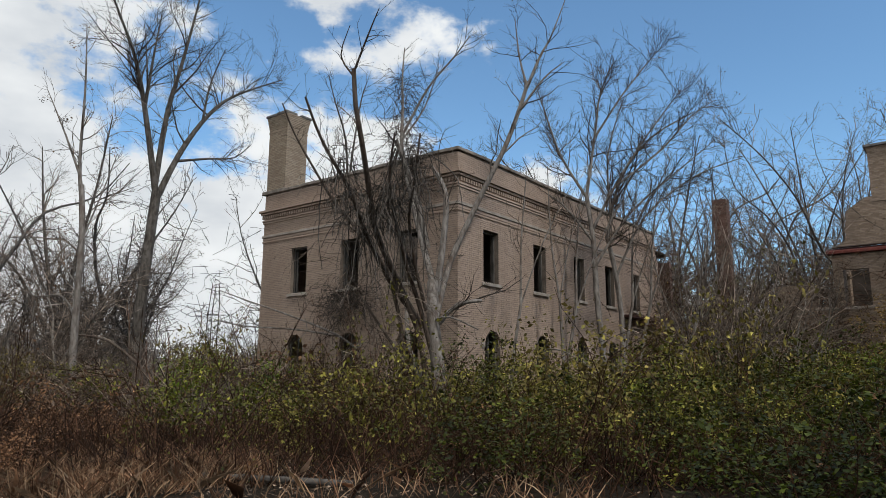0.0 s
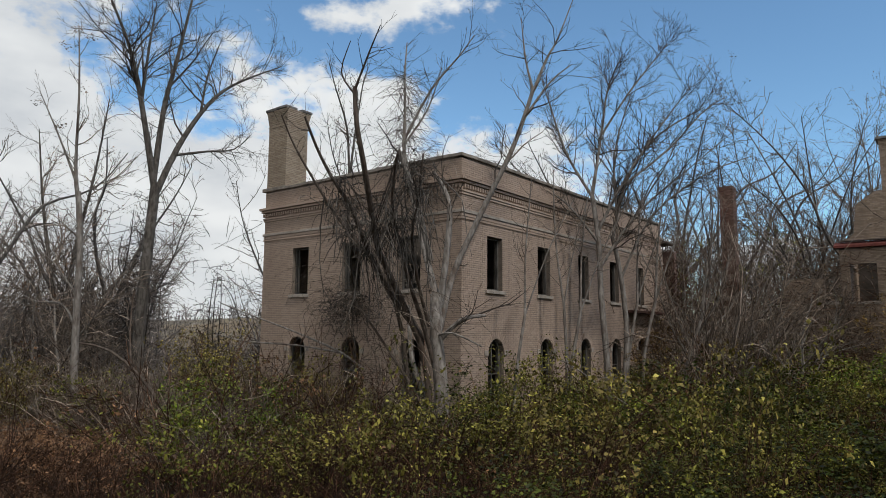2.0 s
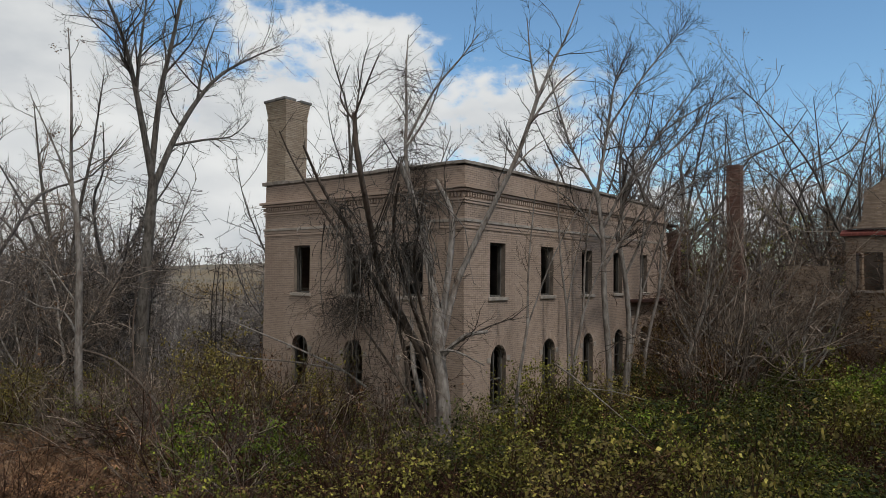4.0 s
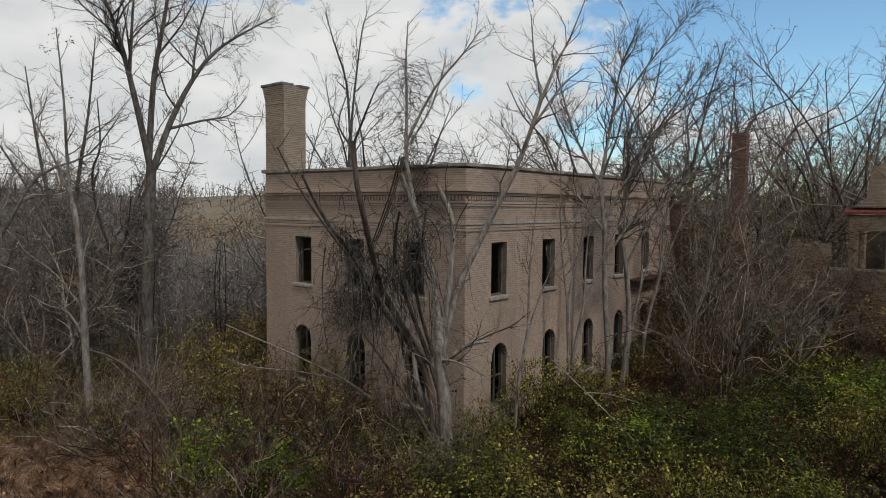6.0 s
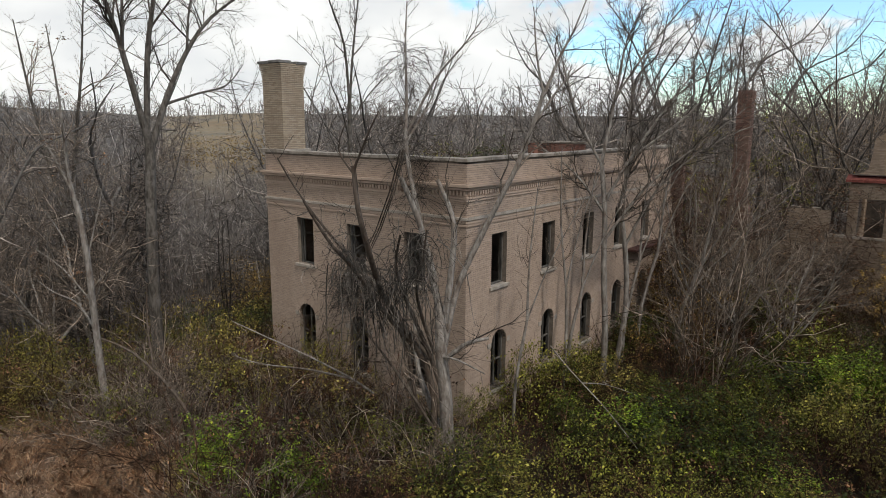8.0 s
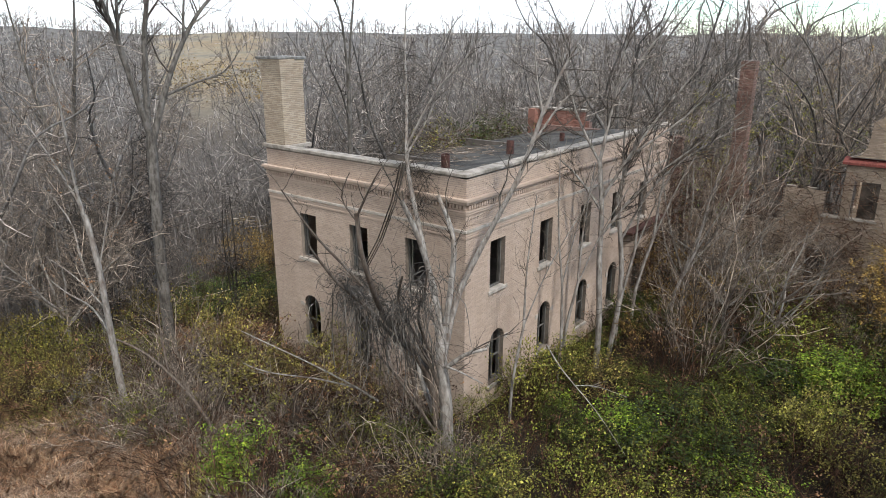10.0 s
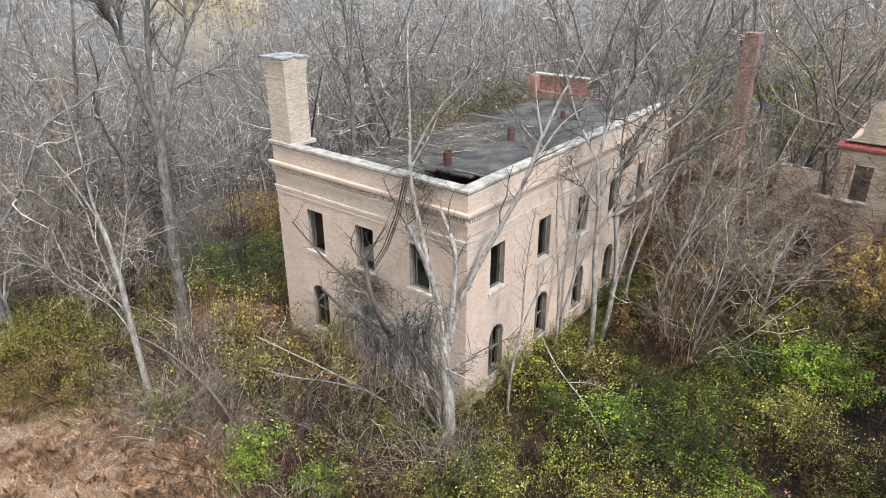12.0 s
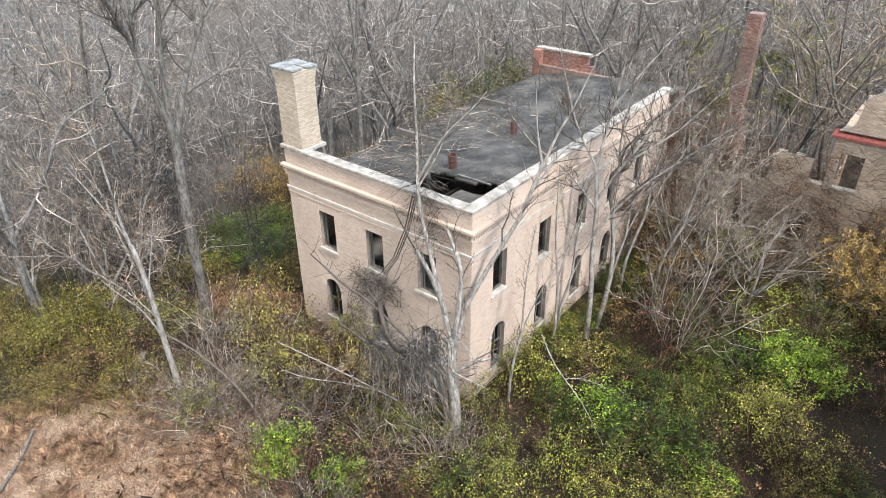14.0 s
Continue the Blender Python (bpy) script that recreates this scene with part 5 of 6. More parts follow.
    for k in range(9500):
        a = 30 + 50 * g.random()
        x, y = spot(a, g.uniform(-0.85, 0.85) * a)
        if inside(x, y, 0.3) or (-12 < x and y < 22) or math.hypot(x + 20, y - 4) < 8.5:
            continue
        p = (x, y, lift(x, y) - 0.05)
        low.append((limb(g, p, (g.normal() * 0.35, g.normal() * 0.35, 1), g.uniform(0.8, 4.0), 2, 0.2, 0.0), np.array((0.022, 0.016, 0.01))))
    v, f = tubes(low, 3)
    put("wood_undergrowth", mesh_of("wood_undergrowth", v, f, WOODFLOOR, True))
    tagged(bpy.data.objects["wood_undergrowth"], "grey leafless undergrowth of the wood", "undergrowth", kind="stuff")
    gold = []
    for k in range(80):
        a = 190 + 190 * g.random()
        x, y = spot(a, g.uniform(-0.42, -0.25) * a)
        w, h = g.uniform(1.5, 3.2), g.uniform(3.0, 7.0) * (0.6 + a / 300)
        p = g.normal(size=(34, 3)) * (w, w, h * 0.24) + (x, y, lift(x, y) + 0.6 * h)
        gold.append(p)
    v, f = leaves(g, np.concatenate(gold), 0.75)
    put("far_foliage", mesh_of("far_foliage", v, f, OCHRE))
    tagged(bpy.data.objects["far_foliage"], "golden autumn crowns far off by the field", "woods", kind="stuff")
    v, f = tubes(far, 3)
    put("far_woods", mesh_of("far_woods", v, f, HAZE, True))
    tagged(bpy.data.objects["far_woods"], "grey bare woods in the distance, with unseen trees added nearer", "woods", kind="stuff")


build_woods()


# ---------------------------------------------------------------- vines on the dead tree and the walls
def strands(rng, count, starts, length, fall, wiggle, r, n=6):
    out = []
    for _ in range(count):
        p = np.array(starts(rng), float)
        d = rng.normal(size=3) * (1, 1, 0.5)
        out.append((limb(rng, p, d, length * (0.4 + rng.random()), n, wiggle, fall), np.linspace(r, r * 0.5, n + 1)))
    return out


def build_vines():
    rng = np.random.default_rng(8)

    leaning = [np.array(q) for q in (
        [(0.02, -3.2, 4.5), (0.21, -4.3, 5.7), (0.84, -5.3, 6.75), (1.23, -6.0, 7.75), (1.28, -6.3, 8.9)],
        [(-0.2, -3.2, 4.36), (-0.13, -4.3, 5.57), (0.24, -5.4, 6.64), (0.26, -6.2, 7.42)],
        [(0.46, -3.2, 4.8), (0.88, -4.2, 5.95), (1.36, -5.0, 6.9), (2.07, -5.6, 7.85)],
        [(0.71, -3.1, 4.8), (1.23, -4.0, 5.95), (1.93, -4.6, 6.87), (2.4, -5.0, 7.9)])]

    knots = [along(leaning[rng.integers(4)], rng.random() ** 0.55)[0] + rng.normal(size=3) * (0.15, 0.15, 0.1) for _ in range(22)]

    def stems(g):
        return knots[g.integers(len(knots))] + g.normal(size=3) * (0.12, 0.12, 0.3)

    def crown(g):
        t = g.random()
        return (-1.6 - 1.9 * t + 0.16 * g.normal(), -0.75 + 1.75 * t + 0.16 * g.normal(), 8.0 + 5.4 * t)

    def curtain(g):
        return (g.uniform(-0.9, 0.7), g.uniform(-5.0, -2.4), g.uniform(2.2, 5.6))

    th = root("hanging_vine", "dense dry grey vines hanging from the dead tree", "vine", (-1.0, -2.0, 0))
    o = np.array((-1.0, -2.0, 0))
    ropes = [[(-2.2 + d, -0.7, 9.7), (-2.3 + d, -1.1, 8.4), (-2.8 + d, -1.3, 7.0), (-3.9 + d, -1.0, 5.6)] for d in (0.0, 0.09, -0.12)]
    sets = (("hanging_tangle", strands(rng, 300, stems, 1.9, -0.32, 0.6, 0.011) + strands(rng, 40, stems, 2.6, -0.5, 0.3, 0.02), VINE_GREY), ("climbing_tangle", [(np.array(q), np.linspace(0.035, 0.02, 4)) for q in ropes] + strands(rng, 260, crown, 1.2, -0.12, 0.22, 0.010), VINE), ("curtain_tangle", strands(rng, 120, curtain, 2.2, -0.22, 0.3, 0.009), TWIG))
    for name, lines, mat in sets:
        for q, _ in lines:
            if name == "hanging_tangle":
                q[:, :2] = q[:1, :2] + 0.62 * (q[:, :2] - q[:1, :2])
            q[:, 2] = np.maximum(q[:, 2], 0.05)
            low = q[:, 2] < 9.6
            q[low, 1] = np.minimum(q[low, 1], -0.12)
        lines = lines + sprout(rng, lines, 0.6, 0.5, 0.8, 0.6, 0.2, -0.12, 2, 0.006, 0.1)
        v, f = tubes(lines, 3)
        tagged(put(name, mesh_of(name, v - o, f, mat, True), th), kind="stuff")

    # clump that grows out of the middle upper window
    th = root("wall_vine", "tangled brown vine clump on the wall below a window", "vine", (-5.2, -0.25, 4.5))

    def nest(g):
        return (-5.15 + 0.62 * g.normal(), -0.15 - 0.4 * abs(g.normal()), 4.35 + 0.32 * g.normal())

    lines = strands(rng, 230, nest, 1.15, -0.13, 0.5, 0.011)
    lines += strands(rng, 34, lambda g: (g.uniform(-5.7, -4.4), -0.08, g.uniform(0.6, 4.2)), 1.4, 0.0, 0.3, 0.010)
    for q, _ in lines:
        q[:, 1] = np.minimum(q[:, 1], -0.03)
    v, f = tubes(lines + sprout(rng, lines, 0.5, 0.4, 0.8, 0.8, 0.3, -0.05, 1, 0.007, 0.1), 3)
    tagged(put("tangle", mesh_of("tangle", v - np.array((-5.2, -0.25, 4.5)), f, VINE, True), th), kind="stuff")

    # reddish creeper over the broken north end of the east wall
    for cx, cy, cz, sx, sy, sz, cnt, leafm, nl in ((0.5, 18.9, 5.2, 0.6, 1.2, 2.2, 260, OCHRE, 420), (2.6, 21.6, 3.6, 1.6, 0.9, 1.6, 320, BROWNLEAF, 700), (1.2, 24.2, 4.6, 1.2, 1.0, 2.0, 320, BROWNLEAF, 900), (4.6, 22.6, 3.6, 1.3, 0.8, 1.8, 260, BROWNLEAF, 700), (0.9, 16.6, 2.6, 0.5, 1.6, 1.5, 260, BROWNLEAF, 500), (8.4, 20.9, 4.4, 0.8, 0.3, 1.6, 200, BROWNLEAF, 500), (13.6, 20.9, 5.2, 1.6, 0.3, 1.6, 260, BROWNLEAF, 700), (6.2, 20.9, 3.0, 1.2, 0.5, 1.4, 200, BROWNLEAF, 400), (9.6, 20.9, 2.0, 1.1, 0.35, 1.1, 220, BROWNLEAF, 600), (12.6, 20.8, 2.8, 1.3, 0.4, 1.4, 240, OCHRE, 800), (16.0, 20.8, 3.2, 1.5, 0.4, 1.6, 240, BROWNLEAF, 800)):
        th = root("creeper", "brown autumn creeper over broken brickwork", "vine", (cx, cy, 0), "creepers on the ruins")
        lines = strands(rng, cnt, lambda g: (cx + sx * g.normal(), cy + sy * g.normal(), max(0.3, cz + sz * g.normal())), 1.8, -0.05, 0.35, 0.013, 4)
        tw = sprout(rng, lines, 0.45, 0.5, 0.8, 0.8, 0.3, -0.02, 1, 0.008, 0.1)
        v, f = tubes(lines + tw, 3)
        tagged(put("tangle", mesh_of("tangle", v - np.array((cx, cy, 0)), f, BRAMBLE, True), th), kind="stuff")
        at = np.array([tw[i][0][-1] for i in rng.integers(len(tw), size=nl)]) + rng.normal(size=(nl, 3)) * 0.08
        v, f = leaves(rng, at, 0.09)
        tagged(put("foliage", mesh_of("foliage", v - np.array((cx, cy, 0)), f, leafm), th), kind="stuff")


def build_ivy():
    """Dark climbers round the trunks west of the building."""
    rng = np.random.default_rng(19)
    for x, y, z, w, h, n in ((-20.4, -0.2, 5.5, 0.35, 2.6, 260), (-21.8, -2.4, 1.2, 0.7, 2.6, 240), (-16.4, 1.6, 1.6, 0.6, 2.6, 220), (-25.0, -2.3, 1.5, 0.6, 3.0, 240), (-14.2, 3.4, 2.2, 0.4, 2.8, 160)):
        o = np.array((x, y, lift(x, y)))
        th = root("climbing_vine", "dark leafless climber wrapped round a trunk", "vine", tuple(o), "climbers in the wood")
        pole = [(limb(rng, (x + 0.1 * rng.normal(), y + 0.1 * rng.normal(), o[2] - 0.1), (0, 0, 1), 5.0 + h, 6, 0.05, 0.1), np.linspace(0.05, 0.02, 7)) for _ in range(3)]
        lines = pole + strands(rng, n, lambda g: (x + w * g.normal(), y + w * g.normal(), max(o[2] + 0.2, z + h * g.normal())), 1.5, -0.12, 0.3, 0.016, 4)
        v, f = tubes([l for l in lines if len(l[0]) == 7] + [l for l in lines if len(l[0]) != 7] + sprout(rng, lines, 0.5, 0.5, 0.8, 0.8, 0.3, -0.05, 1, 0.010, 0.1), 3)
        tagged(put("tangle", mesh_of("tangle", v - o, f, VINE, True), th), kind="stuff")


build_vines()
build_ivy()


# ---------------------------------------------------------------- thicket
def build_thicket():
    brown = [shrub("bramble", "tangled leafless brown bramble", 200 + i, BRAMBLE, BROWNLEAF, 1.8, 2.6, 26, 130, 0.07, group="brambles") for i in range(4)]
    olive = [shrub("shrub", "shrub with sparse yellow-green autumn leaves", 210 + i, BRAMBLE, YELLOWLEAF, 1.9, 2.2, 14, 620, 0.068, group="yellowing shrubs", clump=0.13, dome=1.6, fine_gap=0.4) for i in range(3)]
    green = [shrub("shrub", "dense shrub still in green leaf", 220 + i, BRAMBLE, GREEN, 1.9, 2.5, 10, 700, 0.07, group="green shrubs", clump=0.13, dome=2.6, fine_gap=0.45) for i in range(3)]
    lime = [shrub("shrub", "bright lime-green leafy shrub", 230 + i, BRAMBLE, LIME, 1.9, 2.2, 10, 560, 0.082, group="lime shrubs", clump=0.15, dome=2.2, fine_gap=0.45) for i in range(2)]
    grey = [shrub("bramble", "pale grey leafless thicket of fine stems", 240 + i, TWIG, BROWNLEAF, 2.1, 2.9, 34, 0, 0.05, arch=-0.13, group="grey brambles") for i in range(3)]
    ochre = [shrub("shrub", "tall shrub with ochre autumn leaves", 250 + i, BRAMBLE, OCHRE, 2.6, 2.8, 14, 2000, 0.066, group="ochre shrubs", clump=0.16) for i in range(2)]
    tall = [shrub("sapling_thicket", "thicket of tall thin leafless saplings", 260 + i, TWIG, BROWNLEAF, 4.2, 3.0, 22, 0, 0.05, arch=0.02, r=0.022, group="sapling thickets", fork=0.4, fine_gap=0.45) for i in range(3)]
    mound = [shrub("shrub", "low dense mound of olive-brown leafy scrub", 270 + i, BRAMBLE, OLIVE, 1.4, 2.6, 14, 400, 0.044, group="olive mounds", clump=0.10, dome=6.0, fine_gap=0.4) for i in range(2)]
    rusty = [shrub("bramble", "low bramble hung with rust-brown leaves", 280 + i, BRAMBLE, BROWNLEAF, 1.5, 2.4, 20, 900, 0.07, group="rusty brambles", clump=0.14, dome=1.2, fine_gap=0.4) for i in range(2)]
    rng = random.Random(4)
    lists = {k: [] for k in ("rusty", "brown", "olive", "green", "lime", "grey", "ochre", "tall", "mound")}
    # a jittered grid over the overgrown ground, ahead a, right b
    a = 7.0
    while a < 40:
        b = -30.0
        while b < 24:
            aa, bb = a + rng.uniform(-0.7, 0.7), b + rng.uniform(-0.7, 0.7)
            b += 1.3 if b > 2.5 and a < 28 else 1.6 if a < 26 else 1.85
            if abs(bb) > aa * 0.86 + 2.0:
                continue
            x, y = spot(aa, bb)
            if inside(x, y, 0.55):
                continue
            # the leaf-strewn clearing in the west, and a dark gap in the east
            if 16.2 < aa < 22.8 and -20.5 < bb < -8.3 - 1.1 * (aa - 18.3) and x > -12.2 - 0.25 * (y + 9):
                continue
            if aa < 9.9 and bb < 3.4 or 9 < aa < 11.6 and -5.8 < bb < -3.2 or math.hypot(x - 13.6, y - 8.0) < 2.4 or math.hypot(x - 13.6, y - 12.4) < 1.5 or math.hypot(x - 10.9, y - 9.9) < 1.5 or x < -9 and y < -12.2 - 0.1 * (x + 14):
                continue
            q = min(0.999, max(0.0, 0.5 + 1.05 * noise.noise((x * 0.27, y * 0.27, 31)) + rng.uniform(-0.22, 0.22)))
            if bb > 2.5 and aa > 10.5 and (rng.random() < 0.1 or noise.noise((x * 0.55, y * 0.55, 77)) < -0.4):
                continue
            if bb > 2.5:
                k = "green" if q < 0.28 else "lime" if q < 0.34 else "brown" if q < 0.58 else "olive" if q < 0.84 else "green"
            elif bb > -4:
                k = "brown" if q < 0.36 else "olive" if q < 0.80 else "green" if q < 0.9 or aa < 17 else "grey"
            else:
                k = "grey" if q < 0.45 else "brown" if q < 0.78 else "olive" if q < 0.93 else "green"
            if x < -11.8 and y < -6.5:
                k = "mound" if q < 0.8 else "brown"
            if -19 < x < -11.4 and -3.5 < y < 5.0:
                k = "rusty" if q < 0.75 else "mound"
            if math.hypot(x + 22.5, y - 6.5) < 5.5:
                k = "green" if q < 0.7 else "lime"
            if aa > 26 and bb > 8:
                k = "ochre" if q < 0.12 else "tall" if q < 0.35 and x < 6 else "brown" if q < 0.7 else "green"
            if aa < 16.3 and bb < -4:
                k = "rusty" if q < 0.5 else "brown" if q < 0.75 else "olive"
            if aa > 27 and bb < -9 and q < 0.5 and not (-24 < x < -11 and y < 7 or y < -6):
                k = "tall"
            lists[k].append((x, y))
        a += 1.6 if a < 26 else 2.0
    # close growth along the foot of both walls
    for k in range(13):
        lists[("brown", "olive", "grey", "brown")[k % 4]].append((WEST + 0.5 + 0.78 * k + rng.uniform(-0.2, 0.2), -0.85 - 0.5 * rng.random()))
    for k in range(16):
        lists[("olive", "brown", "green")[k % 3]].append((0.95 + 0.5 * rng.random(), 2.6 + 1.05 * k + rng.uniform(-0.3, 0.3)))
    for k in range(46):
        x, y = rng.uniform(2.0, 12.5), rng.uniform(11.5, 20.0)
        lists[("brown", "grey", "tall" if x < 6 else "brown", "olive", "brown", "green")[k % 6]].append((x, y))
    for k in range(26):
        lists[("grey", "brown", "olive")[k % 3]].append((rng.uniform(-12.0, -0.5), rng.uniform(-5.0, -1.4)))
    lists["lime"] += [(-3.6, -7.7), (-0.8, -6.3), (8.0, 2.4)]
    # green shrubs on the slope west of the building, rust-leaved ones beyond
    for k in range(34):
        r, t = 4.6 * rng.random() ** 0.5, rng.uniform(0, 6.28)
        lists["green" if k % 5 else "lime"].append((-22.5 + 1.2 * r * math.cos(t), 6.8 + r * math.sin(t)))
    for k in range(16):
        lists["ochre" if k % 3 == 0 else "brown"].append((-29.0 + rng.uniform(-3.5, 3.5), 12.5 + rng.uniform(-3, 3)))
    lists["ochre"] += [(12.4, 18.6), (14.2, 17.6), (13.4, 19.8), (16.0, 18.6)]
    big = shrub("shrub", "large bright green leafy shrub beside a dark gap", 290, BRAMBLE, LIME, 2.8, 3.6, 20, 2600, 0.09, group="lime shrubs", clump=0.16, dome=1.8, fine_gap=0.4)
    big.matrix_basis = pose(10.9, 9.9, lift(10.9, 9.9) - 0.03, 0, 0, 40)
    for x, y, k, sc in ((-8.5, -8.3, 0, 1.35), (-9.3, -8.9, 1, 1.3), (-9.7, -8.1, 2, 1.45), (-7.5, -7.5, 1, 1.3), (-8.3, -7.0, 0, 1.4), (-9.2, -7.2, 2, 1.4), (-6.6, -6.9, 2, 1.25), (-7.3, -6.2, 0, 1.3)):
        copy_thing(grey[k], pose(x, y, lift(x, y) - 0.03, 0, 0, rng.uniform(0, 360)) @ Matrix.Diagonal((sc * 0.95, sc * 0.95, sc * 0.9, 1)))
    for x, y, k, sc in ((-3.7, -7.5, 0, 1.2), (-0.9, -6.9, 1, 1.1)):
        copy_thing(lime[k], pose(x, y, lift(x, y) - 0.03, 0, 0, 70 + 90 * k) @ Matrix.Diagonal((sc * 0.85, sc * 0.85, sc, 1)))
    # rusty weeds between the west wall and the green slope
    for k in range(30):
        lists["rusty"].append((rng.uniform(-18.5, -11.9), rng.uniform(-3.0, 4.0)))
    for kinds, key, lo, hi in ((rusty, "rusty", 0.6, 1.0), (brown, "brown", 0.75, 1.2), (olive, "olive", 0.7, 1.25), (green, "green", 0.7, 1.38), (lime, "lime", 0.7, 1.1), (grey, "grey", 0.7, 1.15), (tall, "tall", 0.7, 1.2), (mound, "mound", 0.85, 1.35), (ochre, "ochre", 0.9, 1.4)):
        scatter(kinds, rng, lists[key], lo, hi)


build_thicket()


def build_litter():
    """Dry grass and fallen leaves on the open ground."""
    g = np.random.default_rng(14)
    P = []
    while len(P) < 30000:
        a, b = g.uniform(8, 24), g.uniform(-21, 3)
        open_west = 15.5 < a < 23.5 and b < -7.3 - 1.1 * (a - 18.3)
        open_near = 8.0 < a < 12.6 and -7.0 < b < -2.4 and g.random() < 0.8 or a < 10 and b < 2 and g.random() < 0.12
        if not (open_west or open_near):
            continue
        x, y = spot(a, b)
        if noise.noise((x * 0.45, y * 0.45, 5)) + 0.5 * noise.noise((x * 1.6, y * 1.6, 9)) < -0.25 + 0.5 * g.random():
            continue
        P.append((x, y, lift(x, y) - 0.01))
    P = np.array(P)
    m = len(P)
    lean = g.normal(size=(m, 3)) * 0.6
    lean[:, 2] = 1
    L = g.uniform(0.14, 0.48, size=(m, 1))
    side = np.cross(lean, g.normal(size=(m, 3)))
    side /= np.linalg.norm(side, axis=1, keepdims=True)
    w = 0.006
    bend = g.normal(size=(m, 3)) * 0.12 * (1, 1, 0.2)
    v = np.stack([P - side * w, P + side * w, P + lean * L * 0.6 + side * w, P + lean * L + bend, P + lean * L * 0.6 - side * w], axis=1).reshape(-1, 3)
    put("dry_grass", mesh_of("dry_grass", v, np.arange(5 * m).reshape(m, 5), RUSTGRASS))
    tagged(bpy.data.objects["dry_grass"], "rust-coloured dry grass on the clearing", "grass", kind="stuff")
    P = []
    while len(P) < 26000:
        a, b = g.uniform(5, 26), g.uniform(-21, 10)
        x, y = spot(a, b)
        if inside(x, y, 0.2) or b > 1 and g.random() < 0.8:
            continue
        P.append((x, y, lift(x, y) + 0.015))
    v, f = leaves(g, np.array(P), 0.07, 0.12)
    v[:, 2] = np.repeat(np.array(P)[:, 2], 4) + 0.035 * g.random(len(v))
    put("fallen_leaves", mesh_of("fallen_leaves", v, f, LITTER))
    tagged(bpy.data.objects["fallen_leaves"], "brown fallen leaves lying on the ground", "leaf litter", kind="stuff")


build_litter()


def build_fallen():
    pale = [
        ("fallen_branch", "pale forked dead branch fallen across the brambles", [([(-0.9, -3.6, 2.2), (-1.5, -4.05, 2.72), (-2.9, -4.6, 3.3), (-4.44, -5.2, 3.84), (-5.4, -5.6, 4.2)], 0.04, 0.014), ([(-1.5, -4.05, 2.7), (-2.7, -4.7, 2.9), (-4.06, -5.5, 3.0), (-5.0, -5.9, 3.2)], 0.032, 0.012)]),
        ("fallen_branch", "long pale dead branch fallen into green shrubs", [([(1.6, 3.2, 2.5), (3.0, 2.0, 2.3), (4.6, 1.5, 1.5), (6.2, 0.4, 1.0)], 0.032, 0.01), ([(3.6, 1.8, 2.0), (4.2, 2.4, 1.9), (5.2, 2.7, 1.7)], 0.02, 0.008)]),
        ("fallen_branch", "long pale bough lying over the thicket", [([(2.4, 16.4, 3.2), (4.0, 17.2, 2.8), (6.0, 18.2, 2.9), (8.0, 18.6, 2.6)], 0.06, 0.02), ([(4.0, 17.2, 2.8), (5.2, 17.0, 3.4), (6.4, 16.6, 3.8)], 0.035, 0.012)]),
    ]
    for i, (nm, lab, L) in enumerate(pale):
        tree(nm, lab, "branch", L, 300 + i, BARK_PALE, BARK_PALE, gaps=(0.9, 0.5, 0.4), lengths=(0.9, 0.5, 0.3), trunks=1, group="fallen branches")
    for nm, lab, pts, r in (("fallen_log", "grey weathered log lying at the clearing's edge", [(-12.7, -8.8, 0.1), (-13.2, -8.1, 0.3), (-13.8, -7.3, 0.55)], 0.17), ("fallen_log", "thin grey log on the leaf litter", [(2.0, -13.4, 0.08), (4.2, -12.2, 0.09), (6.6, -11.3, 0.10)], 0.06), ("fallen_log", "thin bleached pole on the leaf litter", [(-11.0, -15.2, 0.1), (-11.9, -14.0, 0.2), (-12.9, -12.9, 0.45)], 0.07)):
        q = main_lines([(pts, r, r * 0.8)])
        o = np.array(pts[0])
        v, f = tubes(q, 10)
        th = put(nm, mesh_of(nm, v - o, f, BARK_GREY, True))
        th.location = pts[0]
        tagged(th, lab, "log", "fallen logs")
    # arching dark limb over the brambles west of the building
    arch = [([(-6.2, -6.4, -0.1), (-7.4, -6.6, 1.4), (-9.4, -7.0, 2.6), (-11.6, -7.4, 2.9)], 0.07, 0.03), ([(-8.4, -6.8, 2.2), (-9.0, -6.6, 3.6), (-9.2, -6.4, 5.0)], 0.04, 0.015)]
    tree("leaning_sapling", "dark sapling arching low over the brambles", "sapling", arch, 310, BARK_BROWN, TWIG, gaps=(0.4, 0.35, 0.25), lengths=(1.2, 0.6, 0.3))


build_fallen()


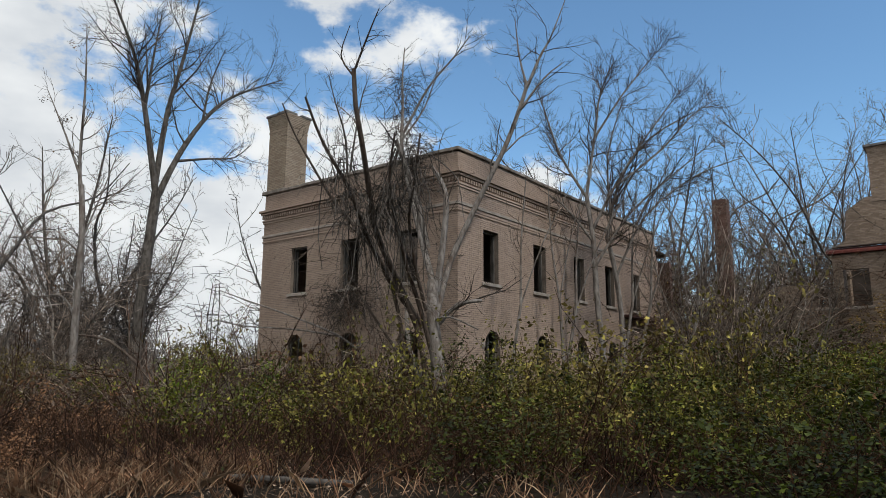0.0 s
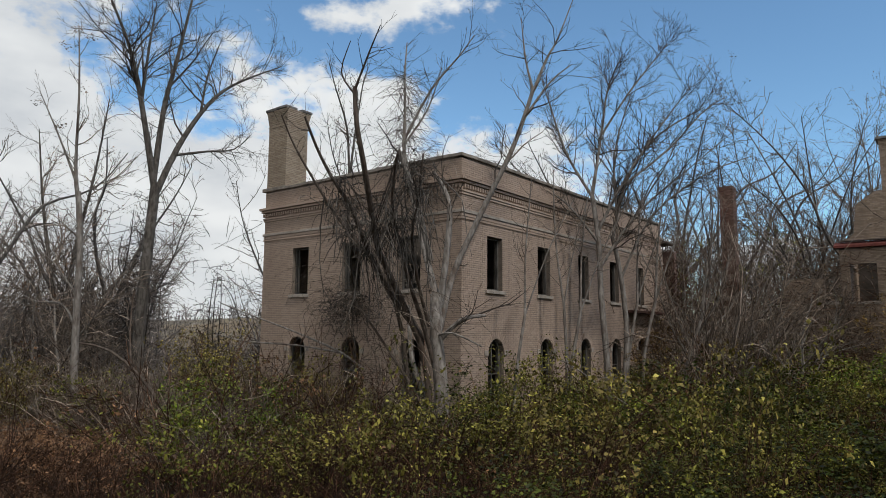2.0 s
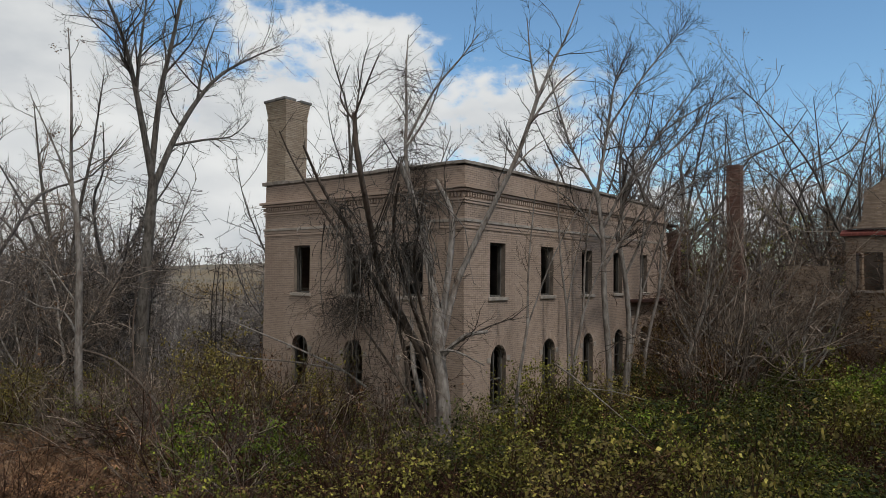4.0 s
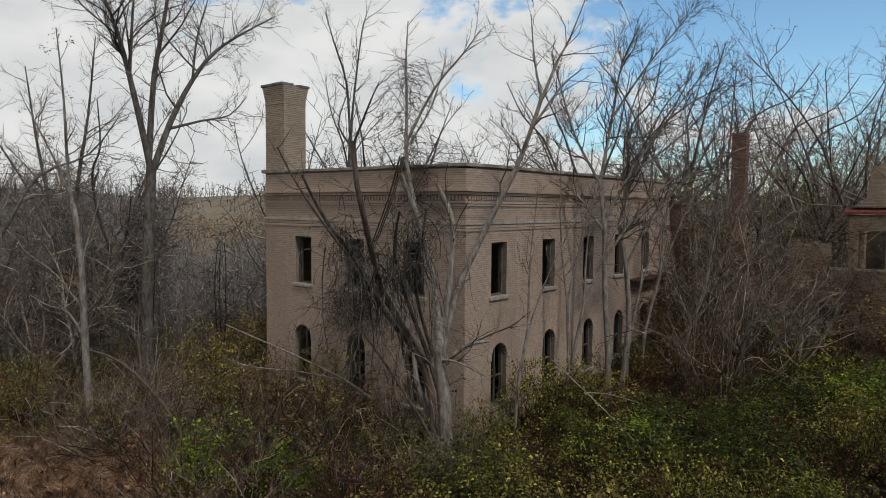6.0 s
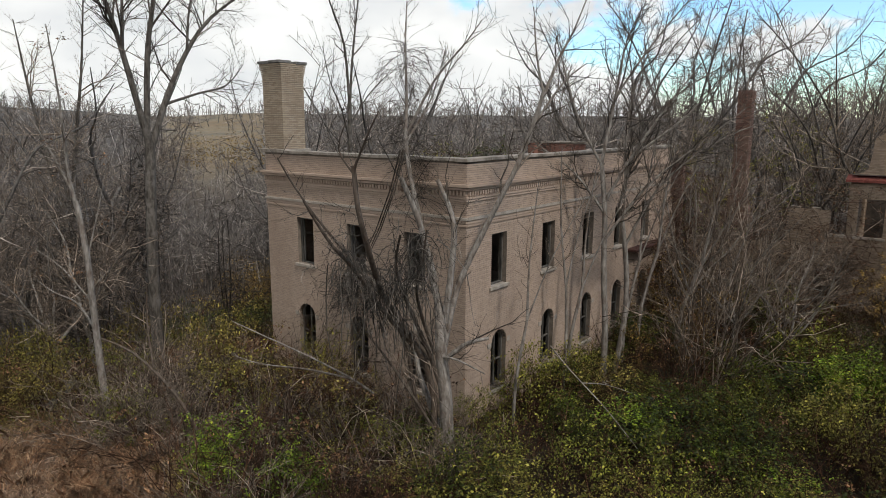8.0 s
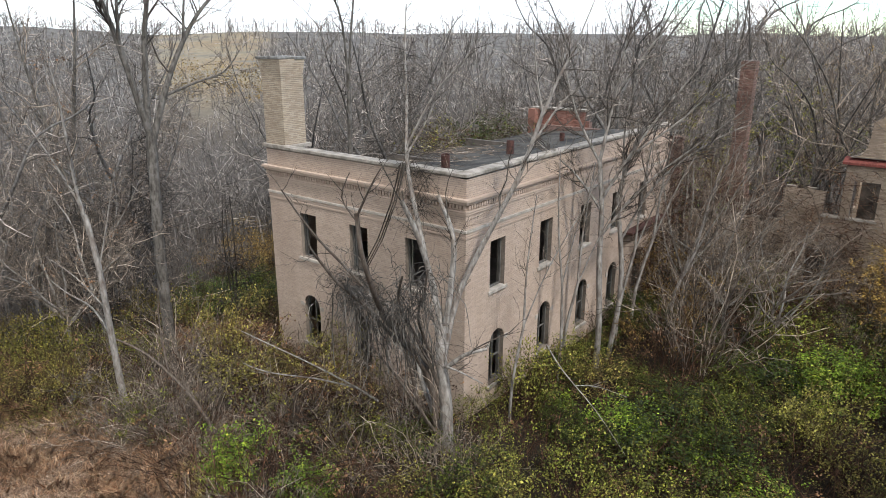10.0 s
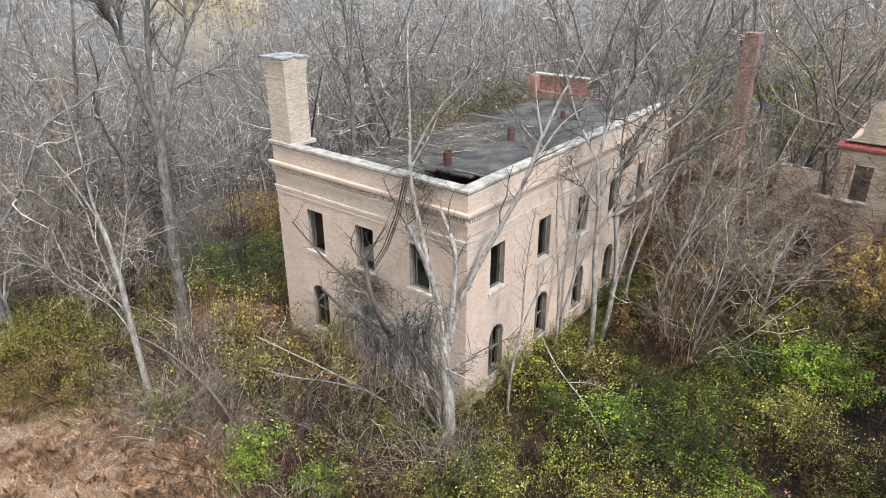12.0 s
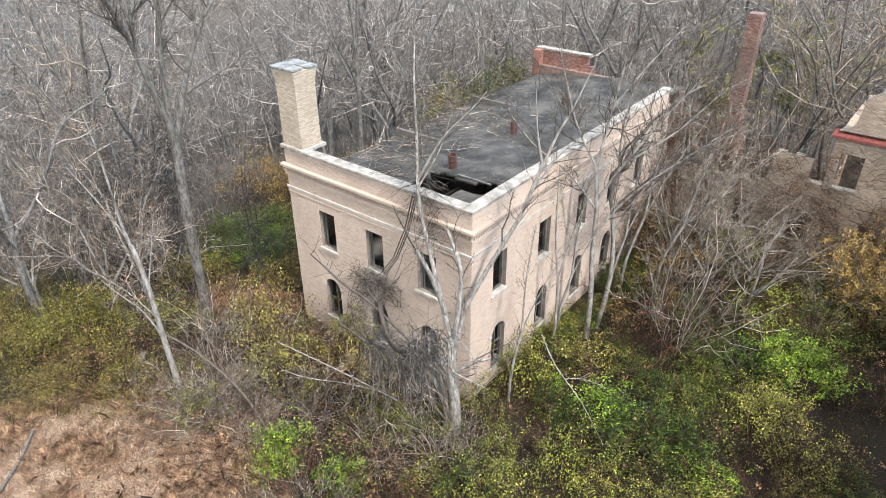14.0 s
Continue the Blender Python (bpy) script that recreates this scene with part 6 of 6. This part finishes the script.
def build_undergrowth():
    """Low stems and leaves that close the ground between the shrubs."""
    g = np.random.default_rng(33)
    lines, at = [], []
    while len(lines) < 11000:
        a = 9.2 + 18 * g.random()
        b = g.uniform(-0.8, 0.85) * a
        x, y = spot(a, b)
        if inside(x, y, 0.15) or (16.2 < a < 22.8 and b < -8.0 - 1.1 * (a - 18.3)) or (a < 9.8 and b < 2):
            continue
        p = (x, y, lift(x, y) - 0.02)
        q = limb(g, p, (g.normal() * 0.5, g.normal() * 0.5, 1), g.uniform(0.35, 1.15), 2, 0.25, -0.1)
        lines.append((q, np.array((0.010, 0.008, 0.005))))
        if noise.noise((x * 0.5, y * 0.5, 21)) + 0.035 * b > 0.1:
            k = int(g.integers(0, 5 if b > 1 else 2))
            at += [along(q, 0.3 + 0.7 * g.random())[0] + g.normal(size=3) * 0.09 for _ in range(k)]
    v, f = tubes(lines, 3)
    put("undergrowth", mesh_of("undergrowth", v, f, BRAMBLE, True))
    tagged(bpy.data.objects["undergrowth"], "low brown stems of dead weeds between the shrubs", "undergrowth", kind="stuff")
    at = np.array(at)
    east = at[:, 0] * 0.788 + at[:, 1] * 0.616 > 1.0
    for nm, pick, mat, lab in (("low_foliage", east, GREEN, "low green leaves among the weeds"), ("weed_foliage", ~east, YELLOWLEAF, "low yellowing leaves among the weeds")):
        v, f = leaves(g, at[pick], 0.06)
        put(nm, mesh_of(nm, v, f, mat))
        tagged(bpy.data.objects[nm], lab, "undergrowth", kind="stuff")


build_undergrowth()


def build_roof_litter():
    """Fallen sticks on the low side of the roof, and a green creeper along its west edge."""
    g = np.random.default_rng(41)
    lines = []
    for _ in range(420):
        x, y = -10.2 + 5.0 * g.random() ** 1.6, g.uniform(2.0, 13.0)
        z = 8.72 - 1.0 * ((-x - 0.36) / 10.3) ** 1.4 + 0.10 * noise.noise((x * 0.5, y * 0.5, 0)) + 0.07
        q = limb(g, (x, y, z), (g.normal(), g.normal(), 0.02), g.uniform(0.3, 1.3), 2, 0.15, 0.0)
        q[:, 2] = z + 0.03 * g.random(3)
        lines.append((q, np.array((0.014, 0.012, 0.007))))
    v, f = tubes(lines, 3)
    put("roof_sticks", mesh_of("roof_sticks", v, f, TWIG, True))
    tagged(bpy.data.objects["roof_sticks"], "dry sticks and twigs littering the tar roof", "sticks", kind="stuff")
    for cy, n, mat in ((16.8, 1700, GREEN), (12.5, 900, YELLOWLEAF), (20.4, 900, GREEN)):
        th = root("creeper", "green creeper climbing over the roof edge", "vine", (-11.2, cy, 0), "creepers on the roof edge")
        o = np.array((-11.2, cy, 0))
        lines = strands(g, 90, lambda r: (-11.3 + 0.5 * r.normal(), cy + 1.3 * r.normal(), 8.0 + 0.5 * r.normal()), 1.6, 0.05, 0.3, 0.014, 4)
        lines += [(limb(g, (-11.3 + 0.2 * g.normal(), cy + 1.2 * g.normal(), -0.5), (0, 0, 1), 7.2, 5, 0.08, 0.1), np.linspace(0.03, 0.012, 6)) for _ in range(12)]
        v, f = tubes(lines, 3)
        tagged(put("tangle", mesh_of("tangle", v - o, f, BRAMBLE, True), th), kind="stuff")
        at = np.array([along(lines[i][0], g.random())[0] for i in g.integers(90, size=n)]) + g.normal(size=(n, 3)) * 0.12
        v, f = leaves(g, at, 0.12)
        tagged(put("foliage", mesh_of("foliage", v - o, f, mat), th), kind="stuff")


build_roof_litter()


def build_turning_trees():
    """Small trees that still hold yellow and ochre leaves, and unseen broad ones added in the east to cast shade."""
    for i, (x, y, h, leaf, n, lab) in enumerate(((11.4, 17.4, 4.6, OCHRE, 3200, "small tree with ochre autumn leaves by the ruined wing"), (13.2, 16.2, 5.2, OCHRE, 3400, "small tree with ochre autumn leaves by the ruined wing"), (15.2, 18.2, 5.0, BROWNLEAF, 2400, "small tree with brown autumn leaves by the ruined wing"), (-1.0, 33.0, 9.0, YELLOWLEAF, 4500, "tree with thin yellow-green leaves behind the building"), (3.5, 36.0, 10.0, YELLOWLEAF, 4500, "tree with thin yellow-green leaves behind the building"), (1.6, 22.8, 8.2, LIME, 900, "tree with thin yellow-green leaves behind the building"), (9.4, 28.5, 19.0, OCHRE, 2600, "tall tree with thin ochre leaves behind the ruin"), (19.5, 3.0, 9.5, OLIVE, 9000, "unseen broad tree in dull olive leaf, added for shade"), (20.5, 7.5, 10.5, OLIVE, 9000, "unseen broad tree in dull olive leaf, added for shade"), (20.0, 12.0, 9.0, OLIVE, 9000, "unseen broad tree in dull olive leaf, added for shade"), (19.0, -2.5, 9.0, OLIVE, 9000, "unseen broad tree in dull olive leaf, added for shade"), (19.6, -7.5, 9.0, OLIVE, 9000, "unseen broad tree in dull olive leaf, added for shade"))):
        W = [([tuple(np.array(p) + (x, y, lift(x, y))) for p in pts], a, b) for pts, a, b in wild_limbs(400 + i, h, 0.05 + 0.008 * h, 5, 0.6, 0.15)]
        tree("leafy_tree", lab, "tree", W, 420 + i, BARK_GREY, TWIG, gaps=(0.4, 0.34, 0.3), lengths=(0.24 * h, 0.7, 0.4), crown=(n, 0.09 if y < 30 and x < 19 else 0.15 if x < 19 else 0.3, leaf, 0.7), group="trees still in leaf", t0=0.1)


build_turning_trees()
